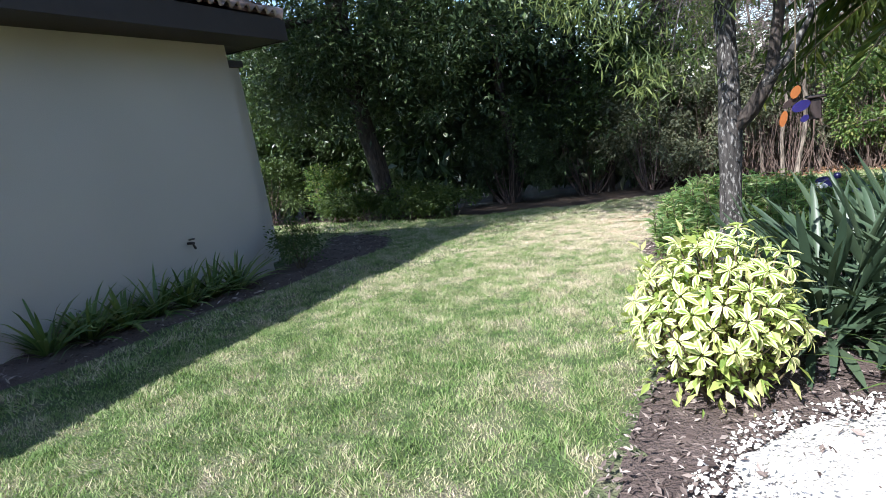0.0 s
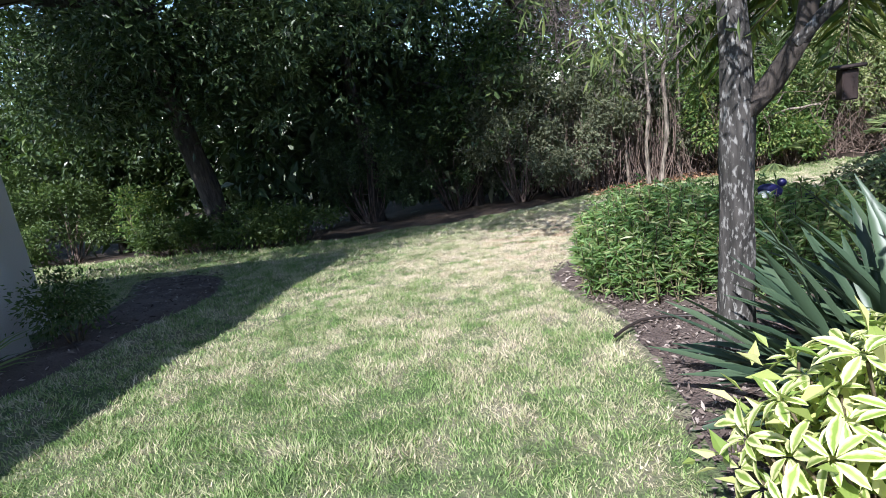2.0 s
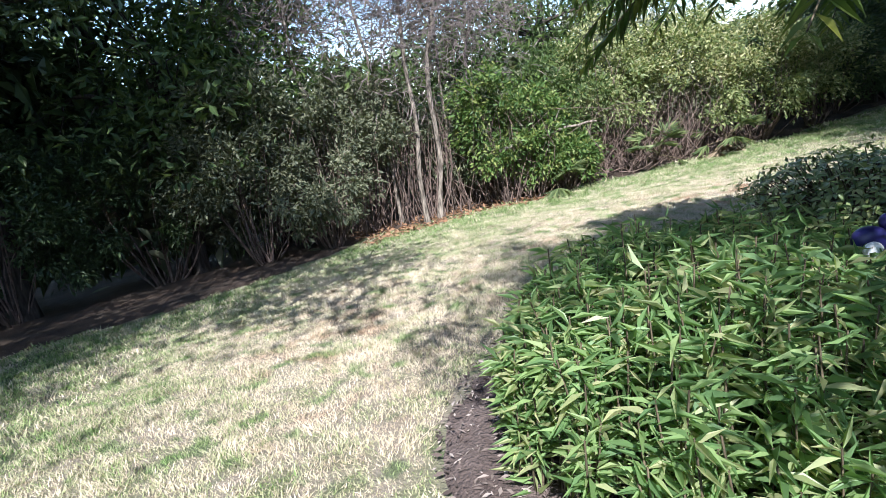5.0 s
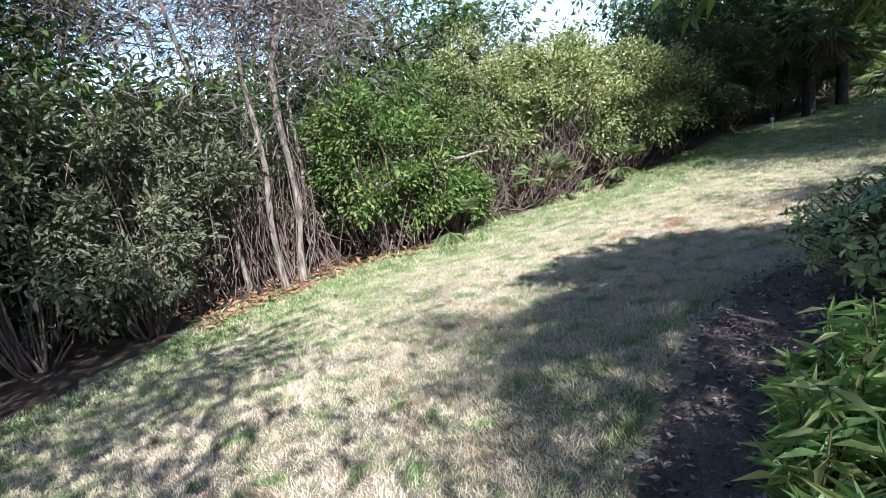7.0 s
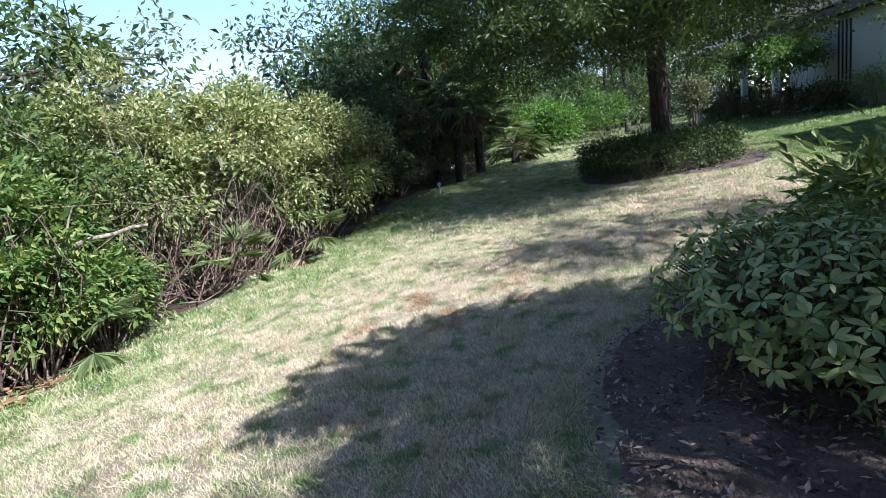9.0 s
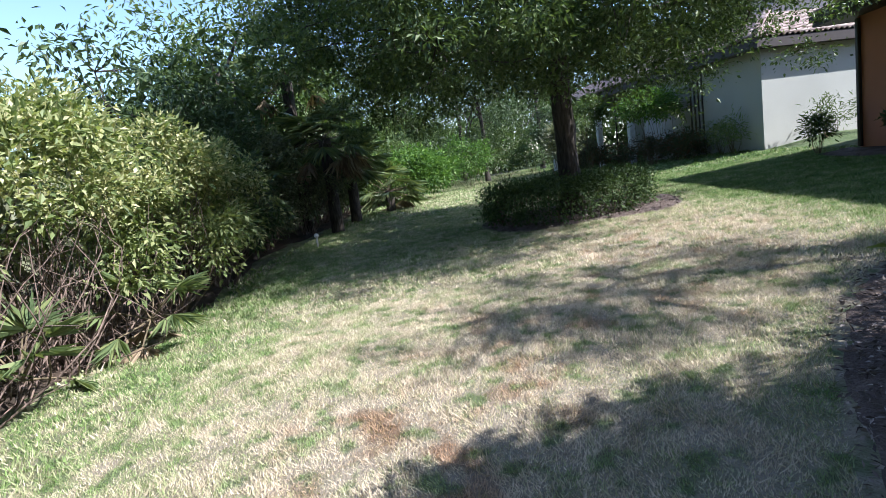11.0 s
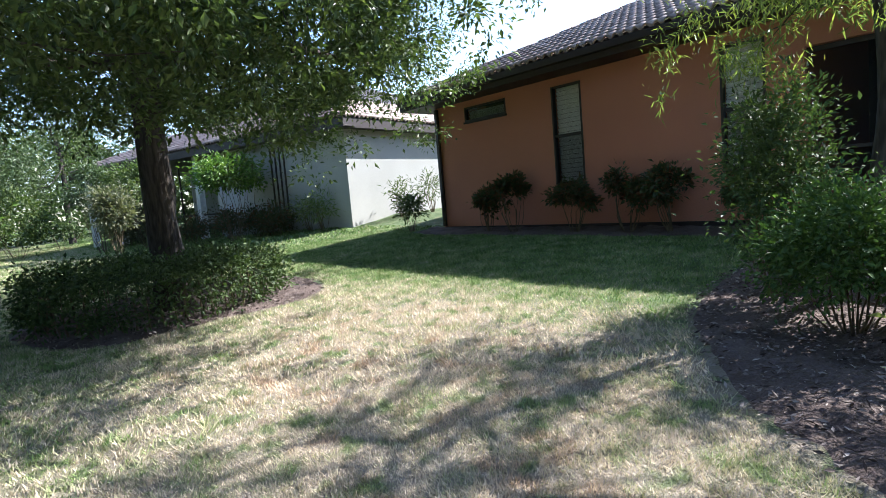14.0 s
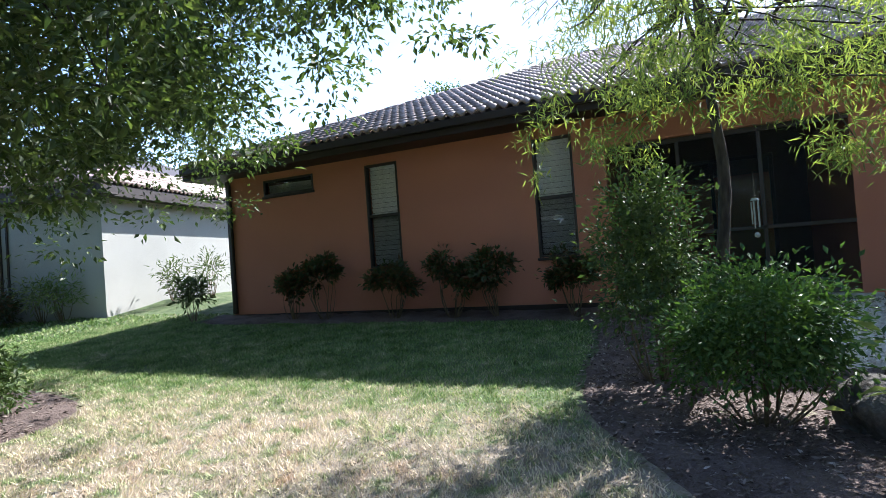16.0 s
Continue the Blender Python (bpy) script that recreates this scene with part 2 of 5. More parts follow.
M_DEADFROND = leaf_material("dead_fronds", [(0.16, 0.11, 0.07), (0.28, 0.21, 0.14), (0.36, 0.29, 0.2)], 0.9, 0.15)

# glass and insect screen
M_GLASS, gn, gl, gb = material("window_glass", 0.03)
gb.inputs["Base Color"].default_value = (1, 1, 1, 1)
gb.inputs["Transmission Weight"].default_value, gb.inputs["IOR"].default_value = 1.0, 1.45
M_SCREEN, gn, gl, gb = material("insect_screen", 0.8)
gb.inputs["Base Color"].default_value = (0.02, 0.02, 0.022, 1)
tp = gn.new("ShaderNodeBsdfTransparent")
mx = gn.new("ShaderNodeMixShader")
mx.inputs[0].default_value = 0.22
gl.new(tp.outputs[0], mx.inputs[1])
gl.new(gb.outputs[0], mx.inputs[2])
gl.new(mx.outputs[0], gn["Material Output"].inputs[0])


# ---- geometry helpers ----
GC = (-0.0104, -0.073, 0.0121, -0.0203, -0.0035, -0.0075, 0.0307)


def ease(a, b, x):
    k = np.clip((x - a) / (b - a), 0, 1)
    return k * k * (3 - 2 * k)


def ground_z(x, y):
    """Height of the yard, which falls towards the woods."""
    x = np.clip(np.asarray(x, float), -9, 20)
    y = np.clip(np.asarray(y, float), -3 + 3.5 * ease(2, 6, x), 18)
    a, b, c, d, e, f, g = GC
    return a * x + b * y + c * x * x / 10 + d * x * y / 10 + e * y * y / 10 + f * x * x * y / 100 + g * x * y * y / 100


def gz(x, y):
    return float(ground_z(x, y))


def quick_mesh(name, verts, faces, mat, smooth=False, attr=None):
    """A mesh from arrays; faces all of one size."""
    verts, faces = np.asarray(verts, np.float32), np.asarray(faces, np.int32)
    me = bpy.data.meshes.new(name)
    k = faces.shape[1]
    me.vertices.add(len(verts))
    me.vertices.foreach_set("co", verts.ravel())
    me.loops.add(faces.size)
    me.loops.foreach_set("vertex_index", faces.ravel())
    me.polygons.add(len(faces))
    me.polygons.foreach_set("loop_start", np.arange(0, faces.size, k, dtype=np.int32))
    me.polygons.foreach_set("use_smooth", np.full(len(faces), smooth))
    if attr:
        at = me.attributes.new(attr[0], "FLOAT", "POINT")
        at.data.foreach_set("value", np.asarray(attr[1], np.float32))
    me.materials.append(mat)
    me.update()
    me.validate()
    return me


def thing(name, label, category, at=(0, 0, 0), group="", kind="", turn=0.0):
    ob = new(name)
    ob.empty_display_size = 0.1
    ob.matrix_basis = pose(*at, 0, 0, turn)
    return tagged(ob, label, category, group, kind)


def child(name, me, parent, label="", kind=""):
    ob = new(name, me)
    ob.parent = parent
    return tagged(ob, label, "", "", kind)


def part(name, bm, mat, parent, label=""):
    me = bpy.data.meshes.new(name)
    bm.to_mesh(me)
    bm.free()
    me.materials.append(mat)
    return child(name, me, parent, label)


def box(bm, x0, x1, y0, y1, z0, z1):
    m = Matrix.LocRotScale(((x0 + x1) / 2, (y0 + y1) / 2, (z0 + z1) / 2), None, (abs(x1 - x0), abs(y1 - y0), abs(z1 - z0)))
    bmesh.ops.create_cube(bm, size=1, matrix=m)
    return bm


def boxes(*rows):
    bm = bmesh.new()
    for r in rows:
        box(bm, *r)
    return bm


def pieces(name, rows, mat, parent, label="", bevel=0.004):
    """One part for each box."""
    for r in rows:
        part(name, bevelled(boxes(r), bevel), mat, parent, label)


def bevelled(bm, w=0.01):
    bmesh.ops.bevel(bm, geom=bm.edges[:], offset=w, segments=1, affect="EDGES")
    return bm


def unit(v):
    return v / np.maximum(np.linalg.norm(v, axis=-1, keepdims=True), 1e-9)


def leaf_arrays(P, D, L, W, fold=0.12, droop=0.15):
    """One folded kite for each leaf: its foot P, way D, length L, width W."""
    n = len(P)
    D = unit(D)
    up = unit(rng.normal(size=(n, 3)) * 0.6 + (0, 0, 1))
    S = unit(np.cross(D, up))
    N = np.cross(S, D)
    L, W = np.broadcast_to(L, n)[:, None], np.broadcast_to(W, n)[:, None]
    mid = P + D * L * 0.45
    tip = P + D * L - N * L * droop
    V = np.stack([P, mid - S * W / 2 + N * W * fold, tip, mid + S * W / 2 + N * W * fold], 1).reshape(-1, 3)
    i = np.arange(n)[:, None] * 4
    F = np.concatenate([i + (0, 1, 2), i + (0, 2, 3)], 1).reshape(-1, 3)
    return V, F


def tube_arrays(pts, radii, sides=7, wobble=0.0):
    """A round limb along pts."""
    pts = np.asarray(pts, float)
    t = unit(np.gradient(pts, axis=0))
    ref = np.array([0.37, 0.91, 0.2])
    a = unit(np.cross(t, ref))
    b = np.cross(t, a)
    ang = np.linspace(0, 2 * np.pi, sides, endpoint=False)
    r = np.broadcast_to(radii, len(pts))[:, None] * (1 + wobble * rng.normal(size=(len(pts), sides)))
    V = (pts[:, None] + r[..., None] * (np.cos(ang)[None, :, None] * a[:, None] + np.sin(ang)[None, :, None] * b[:, None])).reshape(-1, 3)
    F = []
    for i in range(len(pts) - 1):
        for j in range(sides):
            k = (j + 1) % sides
            F.append((i * sides + j, i * sides + k, (i + 1) * sides + k, (i + 1) * sides + j))
    return V, np.array(F)


def join(arrays):
    vs, fs, o = [], [], 0
    for v, f in arrays:
        vs.append(v)
        fs.append(np.asarray(f) + o)
        o += len(v)
    return np.concatenate(vs), np.concatenate(fs)


def limb(a, b, r0, r1, bend=0.1, steps=7, sides=7, wobble=0.04):
    a, b = np.asarray(a, float), np.asarray(b, float)
    t = np.linspace(0, 1, steps)[:, None]
    d = np.linalg.norm(b - a)
    off = rng.normal(size=3) * bend * d
    p = a + (b - a) * t + off * np.sin(np.pi * t) + rng.normal(size=(steps, 3)) * bend * 0.12 * d * np.sin(np.pi * t)
    return tube_arrays(p, np.linspace(r0, r1, steps), sides, wobble), p


def clumps(n, c, r, inner=0.55, low=-1.0, spread=1.0):
    """Places for n clumps in the outer part of an ellipsoid."""
    d = unit(rng.normal(size=(n * 3, 3)))
    d = d[d[:, 2] > low][:n]
    k = inner + (1 - inner) * rng.random((len(d), 1)) ** 0.6
    lump = np.array([noise.noise((v[0] * 2.1 + c[0], v[1] * 2.1 + r[0] * 5, v[2] * 2.1)) for v in d])[:, None]
    k = k * (1 + 0.10 * rng.normal(size=(len(d), 1)) * spread + 0.45 * lump)
    k = np.minimum(k, 1.1)
    return np.asarray(c) + d * k * np.asarray(r)


def boughs(big, n, spread, flat=0.5):
    """n small clumps gathered round the big ones, so that a crown has masses and gaps."""
    size = spread * (0.6 + 0.8 * rng.random(len(big)))
    i = rng.integers(len(big), size=n)
    return big[i] + rng.normal(size=(n, 3)) * size[i][:, None] * (1, 1, flat)


def lobes(big, n, radius, c):
    """n clumps on the outer shells of rounded lobes, which bulge away from c and up and leave dark hollows between."""
    size = radius * (0.55 + 0.9 * rng.random(len(big)))
    i = rng.integers(len(big), size=n)
    d = unit(rng.normal(size=(n, 3)) + 0.8 * unit(big - np.asarray(c))[i] + (0, 0, 0.35))
    return big[i] + d * (size[i] * (0.75 + 0.3 * rng.random(n)))[:, None] * (1, 1, 0.75)


def foliage(centres, per, size, length, width, hang=0.1, flat=0.7, away=None, droop=0.15):
    """Leaves scattered round clump centres; they point outwards and hang a little."""
    n = len(centres) * per
    C = np.repeat(centres, per, 0)
    s = np.repeat(size * (0.55 + 0.9 * rng.random(len(centres))), per)[:, None]
    off = rng.normal(size=(n, 3)) * s * (1, 1, flat)
    D = unit(off) + rng.normal(size=(n, 3)) * 0.6 - (0, 0, hang)
    if away is not None:
        D = D + unit(C - np.asarray(away)) * 0.5
    L = length * (0.6 + 0.8 * rng.random(n))
    return leaf_arrays(C + off, D, L, L * width, droop=droop)


CELLS = rng.random((64, 64))


def patchy(x, y, size):
    """Smooth random patches of about that many metres, from 0 to 1."""
    u, v = np.asarray(x) / size + 31.7, np.asarray(y) / size + 17.3
    i, j = np.floor(u).astype(int), np.floor(v).astype(int)
    a, b = u - i, v - j
    a, b = a * a * (3 - 2 * a), b * b * (3 - 2 * b)
    c = lambda p, q: CELLS[p % 64, q % 64]
    return (c(i, j) * (1 - a) + c(i + 1, j) * a) * (1 - b) + (c(i, j + 1) * (1 - a) + c(i + 1, j + 1) * a) * b


def inside(px, py, poly):
    poly = np.asarray(poly)
    r = np.zeros(len(px), bool)
    for (x0, y0), (x1, y1) in zip(poly, np.roll(poly, -1, 0)):
        c = (y0 > py) != (y1 > py)
        with np.errstate(all="ignore"):
            r ^= c & (px < (x1 - x0) * (py - y0) / (y1 - y0) + x0)
    return r


def smooth_loop(poly, steps=8):
    """A closed rounded outline through the given corners."""
    p = np.asarray(poly, float)
    out = []
    for i in range(len(p)):
        a, b, c, d = (p[(i + k) % len(p)] for k in (-1, 0, 1, 2))
        for t in np.linspace(0, 1, steps, endpoint=False):
            out.append(0.5 * (2 * b + (c - a) * t + (2 * a - 5 * b + 4 * c - d) * t * t + (3 * b - 3 * c + d - a) * t ** 3))
    return np.array(out)


# ---- plan of the yard ----
ISLAND = smooth_loop([(-0.45, 1.2), (-0.40, 2.4), (-0.28, 3.9), (-0.33, 5.3), (-0.62, 6.1), (-0.78, 7.0), (-0.35, 7.9), (0.6, 8.55), (1.9, 9.1), (3.3, 9.3), (4.6, 8.75), (5.8, 8.0), (6.55, 7.1), (7.1, 6.0), (7.25, 4.4), (7.3, 2.4), (4.0, 1.9), (2.2, 0.8), (1.2, 0.3), (0.2, 0.2)], 8)
WALLBED = smooth_loop([(-5.45, -3.0), (-5.45, 5.8), (-6.6, 8.6), (-5.6, 8.8), (-4.7, 7.6), (-4.55, 5.6), (-4.5, 3.0), (-4.6, -3.0)], 6)
OAKRING = smooth_loop([(11.5, 8.9), (11.55, 7.2), (12.6, 6.6), (14.2, 6.8), (14.9, 8.4), (14.3, 10.0), (13.2, 10.3), (12.0, 9.9)], 8)
HOUSEBED = np.array([(7.3, 2.1), (7.3, 3.05), (10.0, 2.95), (14.2, 3.0), (14.9, 2.9), (14.9, 2.1)])
WOODEDGE = np.array([(-40, 13.5), (-14, 12.6), (-9.5, 12.0), (-6.5, 11.2), (-4.4, 11.0), (-2.7, 11.5), (-0.9, 12.4), (0.5, 13.7), (2.0, 14.1), (4.0, 13.8), (6.3, 13.5), (9.2, 13.45), (13.0, 14.1), (17.0, 13.8), (23, 13.7), (35, 13.0), (60, 12.0)])


def wood_y(x):
    return np.interp(x, WOODEDGE[:, 0], WOODEDGE[:, 1])


def dryness(x, y):
    """How dead the turf is: straw on the sunny slope, green by the house, the start and the woods."""
    x, y = np.asarray(x, float), np.asarray(y, float)
    d = 0.27 * np.exp(-(((x + 0.9) / 1.7) ** 2 + ((y - 8.6) / 3.2) ** 2))
    d = d + 0.33 * np.exp(-(((x - 4.0) / 4.8) ** 2 + ((y - 10.9) / 2.1) ** 2))
    d = d + 0.32 * np.exp(-(((x - 8.6) / 3.6) ** 2 + ((y - 8.0) / 2.0) ** 2))
    d = d - 0.09 * np.exp(-((y - wood_y(x)) / 0.8) ** 2)
    d = d - 0.24 * ease(7.0, 5.5, y) * ease(5.0, 7.0, x)
    d = d - 0.13 * np.exp(-(((x + 2.2) / 2.6) ** 2 + ((y - 1.8) / 3.4) ** 2))
    return -0.23 + d + 0.10 * (patchy(x, y, 0.8) - 0.5) + 0.16 * (patchy(x, y, 0.3) - 0.5)


# ---- ground ----
def dips(x, y):
    """Slight unevenness of the turf."""
    return 0.012 * np.sin(3.1 * x) * np.sin(2.7 * y + 0.8)


def spaced(a, b, step, far):
    core = np.arange(a, b + 1e-6, step)
    out = np.geomspace(step, far, 26)
    return np.concatenate([(a - out)[::-1], core, b + out])


gx, gy = spaced(-16, 40, 0.25, 2500), spaced(-8, 22, 0.25, 2500)
GX, GY = np.meshgrid(gx, gy)
GV = np.stack([GX, GY, ground_z(GX, GY)], -1).reshape(-1, 3)
GV[:, 2] += dips(GV[:, 0], GV[:, 1])
nx, ny = len(gx), len(gy)
q = (np.arange(ny - 1)[:, None] * nx + np.arange(nx - 1)[None]).ravel()
GF = np.stack([q, q + 1, q + 1 + nx, q + nx], 1)
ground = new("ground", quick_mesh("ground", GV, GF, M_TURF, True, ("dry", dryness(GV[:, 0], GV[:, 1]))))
tagged(ground, "sloping lawn ground, turf colours darkened as shade between the blades", "ground", kind="structure")


def bed(name, poly, mat, label, lift=0.03, step=0.16):
    """A raised sheet of mulch with the given outline."""
    from mathutils.geometry import delaunay_2d_cdt
    poly = np.asarray(poly)
    x0, y0 = poly.min(0)
    x1, y1 = poly.max(0)
    X, Y = np.meshgrid(np.arange(x0, x1, step), np.arange(y0, y1, step))
    X, Y = X.ravel() + rng.normal(size=X.size) * 0.03, Y.ravel() + rng.normal(size=Y.size) * 0.03
    keep = inside(X, Y, poly)
    X, Y = X[keep], Y[keep]
    n = len(poly)
    pts = [Vector(p) for p in poly] + [Vector(p) for p in zip(X, Y)]
    edges = [(i, (i + 1) % n) for i in range(n)]
    v, e, f, *_ = delaunay_2d_cdt(pts, edges, [], 1, 1e-4)
    v = np.array([tuple(p) for p in v])
    d = np.full(len(v), 9.0)
    for a, b in zip(poly, np.roll(poly, -1, 0)):
        ab = b - a
        t = np.clip(((v - a) @ ab) / max(ab @ ab, 1e-9), 0, 1)
        d = np.minimum(d, np.linalg.norm(v - a - t[:, None] * ab, axis=1))
    z = ground_z(v[:, 0], v[:, 1]) - 0.02 + (lift + 0.02) * ease(0, 0.15, d) + 0.012 * rng.normal(size=len(v)) * (d > 0.1)
    return tagged(new(name, quick_mesh(name, np.column_stack([v, z]), np.array(f), mat, True)), label, "garden bed", kind="structure")


bed("mulch_bed", ISLAND, M_MULCH, "brown bark mulch of the planting island")
bed("mulch_bed", WALLBED, M_MULCH, "dark mulch strip beside the cream house wall")
bed("mulch_bed", OAKRING, M_MULCH, "round mulch ring under the yard oak")
bed("mulch_bed", HOUSEBED, M_MULCH, "mulch strip below the terracotta house wall", 0.03, 0.12)
SHELLS = smooth_loop([(0.30, 0.7), (-0.12, 1.7), (0.12, 2.45), (0.75, 2.95), (1.2, 3.6), (2.6, 4.0), (4.2, 4.9), (5.3, 5.2), (5.6, 4.4), (4.8, 2.6), (3.0, 2.0), (1.8, 1.0)], 6)
bed("shell_path", SHELLS, M_SHELLBED, "white crushed shell ground inside the planting island", 0.055, 0.12)
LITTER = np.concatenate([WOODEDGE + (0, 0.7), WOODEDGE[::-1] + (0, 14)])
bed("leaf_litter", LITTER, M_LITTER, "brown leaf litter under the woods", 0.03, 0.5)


# ---- houses ----
def wall_mesh(axis, face, thick, u0, u1, z0, z1, openings=()):
    """A wall with openings (ua, ub, za, zb) right through it. axis 'x': it runs along x and its outer face is at y=face."""
    us = sorted({u0, u1, *[v for o in openings for v in o[:2]]})
    zs = sorted({z0, z1, *[v for o in openings for v in o[2:]]})
    bm = bmesh.new()
    for a, b in zip(us, us[1:]):
        for c, d in zip(zs, zs[1:]):
            if any(o[0] <= a and b <= o[1] and o[2] <= c and d <= o[3] for o in openings):
                continue
            if axis == "x":
                box(bm, a, b, min(face, face + thick), max(face, face + thick), c, d)
            else:
                box(bm, min(face, face + thick), max(face, face + thick), a, b, c, d)
    seen = {}
    for f in bm.faces:
        seen.setdefault(tuple(round(v, 4) for v in f.calc_center_median()), []).append(f)
    bmesh.ops.delete(bm, geom=[f for fs in seen.values() if len(fs) > 1 for f in fs], context="FACES")
    bmesh.ops.remove_doubles(bm, verts=bm.verts, dist=1e-4)
    return bm


def hip_roof(x0, x1, y0, y1, z, pitch, gable_left=False):
    k = min(x1 - x0, y1 - y0) / 2
    bm = bmesh.new()
    if x1 - x0 >= y1 - y0:
        r0, r1 = (x0 if gable_left else x0 + k, (y0 + y1) / 2), (x1 - k, (y0 + y1) / 2)
    else:
        r0, r1 = ((x0 + x1) / 2, y0 + k), ((x0 + x1) / 2, y1 - k)
    e = [bm.verts.new((*p, z)) for p in ((x0, y0), (x1, y0), (x1, y1), (x0, y1))]
    r = [bm.verts.new((*p, z + pitch * k)) for p in (r0, r1)]
    if x1 - x0 >= y1 - y0:
        fs = [(e[0], e[1], r[1], r[0]), (e[1], e[2], r[1]), (e[2], e[3], r[0], r[1]), (e[3], e[0], r[0])]
    else:
        fs = [(e[0], e[1], r[0]), (e[1], e[2], r[1], r[0]), (e[2], e[3], r[1]), (e[3], e[0], r[0], r[1])]
    for f in fs:
        bm.faces.new(f)
    bm.faces.new(e[::-1])
    return bm


TILE_W = 0.33


def tile_arrays(w=TILE_W, l=0.42):
    """One clay tile with two barrels, two pans and a thick front lip."""
    t = np.linspace(0, 1, 13)
    u = (t * 2) % 1.0
    z = np.where(u < 0.62, 0.050 * np.sin(np.pi * np.clip(u / 0.62, 0, 1)), -0.010 * np.sin(np.pi * np.clip((u - 0.62) / 0.38, 0, 1)))
    rows = [np.column_stack([t * w, np.full(13, y), z + dz]) for y, dz in ((0.02, -0.015), (0, 0.018), (l, 0.0))]
    V = np.concatenate(rows)
    F = np.array([(r * 13 + j, r * 13 + j + 1, (r + 1) * 13 + j + 1, (r + 1) * 13 + j) for r in range(2) for j in range(12)])
    return V, F


TV, TF = tile_arrays()


def tile_field(parent, origin, along, uphill, pitch, length, rows, hips, near):
    """Rows of tiles from the eave upwards; near(c, r) picks those that are parts of their own."""
    s = 1 / math.hypot(1, pitch)
    A, U = Vector((*along, 0)), Vector((uphill[0] * s, uphill[1] * s, pitch * s))
    N = A.cross(U)
    if N.z < 0:
        N = -N
    me = quick_mesh("tile", TV, TF, M_TILE, True)
    rest = []
    R = np.array([A, U, N])
    for r in range(rows):
        k = r * 0.34 * s
        lo, hi = (k if hips[0] else 0), length - (k if hips[1] else 0)
        for c in range(int(length / TILE_W)):
            u = c * TILE_W
            if u < lo or u + TILE_W > hi:
                continue
            o = Vector(origin) + A * u + U * (r * 0.34) + N * (0.018 + 0.004 * ((c * 7 + r * 3) % 5) / 5)
            if near(c, r):
                ob = new("tile", me)
                m = Matrix((A, U, N)).transposed().to_4x4()
                ob.matrix_basis = Matrix.Translation(o) @ m
                ob.parent = parent
            else:
                rest.append((TV @ R + np.array(o), TF))
    if rest:
        child("tiling", quick_mesh("tiling", *join(rest), M_TILE, True), parent, "", "stuff")


def ridge_caps(parent, a, b, n):
    """Half-round caps along a hip."""
    a, b = Vector(a), Vector(b)
    for i in range(n):
        p, q = a.lerp(b, i / n), a.lerp(b, (i + 1.12) / n)
        v, f = tube_arrays([tuple(p), tuple(p.lerp(q, 0.5)), tuple(q)], [0.085, 0.075, 0.062], 8)
        child("ridge_cap", quick_mesh("ridge_cap", v, f, M_TILE, True), parent)


def window(name, label, x0, x1, z0, z1, y, hung=True):
    """A bronze-framed window in a wall that faces +y, with white blinds behind it."""
    w = thing(name, label, "window", kind="structure")
    t = 0.034
    part("window_frame", bevelled(boxes((x0, x0 + t, y - 0.09, y + 0.012, z0, z1), (x1 - t, x1, y - 0.09, y + 0.012, z0, z1), (x0 + t, x1 - t, y - 0.09, y + 0.012, z1 - t, z1), (x0 + t, x1 - t, y - 0.09, y + 0.012, z0, z0 + t)), 0.004), M_BRONZE, w, "dark bronze frame")
    part("window_sill", bevelled(boxes((x0 - 0.02, x1 + 0.02, y - 0.02, y + 0.04, z0 - 0.045, z0 - 0.004)), 0.006), M_FASCIA, w)
    zm = (z0 + z1) / 2
    if hung:
        part("meeting_rail", bevelled(boxes((x0 + t, x1 - t, y - 0.07, y - 0.01, zm - 0.025, zm + 0.025)), 0.004), M_BRONZE, w)
        p = part("pane", boxes((x0 + t, x1 - t, y - 0.05, y - 0.044, zm + 0.025, z1 - t)), M_GLASS, w)
        p.visible_shadow = False
        p = part("pane", boxes((x0 + t, x1 - t, y - 0.062, y - 0.056, z0 + t, zm - 0.025)), M_GLASS, w)
        p.visible_shadow = False
        part("insect_screen", boxes((x0 + t, x1 - t, y - 0.034, y - 0.033, z0 + t, zm - 0.025)), M_SCREEN, w, "dark mesh screen over the lower sash")
    else:
        p = part("pane", boxes((x0 + t, x1 - t, y - 0.05, y - 0.044, z0 + t, z1 - t)), M_GLASS, w)
        p.visible_shadow = False
        part("insect_screen", boxes((x0 + t, x1 - t, y - 0.034, y - 0.033, z0 + t, z1 - t)), M_SCREEN, w)
    bm = boxes((x0 + t, x1 - t, y - 0.003, y + 0.003, 0, 0.078))
    bmesh.ops.rotate(bm, verts=bm.verts, cent=((x0 + x1) / 2, y, 0.029), matrix=Matrix.Rotation(radians(-24), 3, "X"))
    bm.transform(Matrix.Translation((0, -0.13, 0)))
    me = bpy.data.meshes.new("slat")
    bm.to_mesh(me)
    bm.free()
    me.materials.append(M_BLIND)
    z = z0 + t + 0.02
    while z < z1 - t - 0.05:
        child("slat", me, w).location = (0, 0, z)
        z += 0.082
    return w


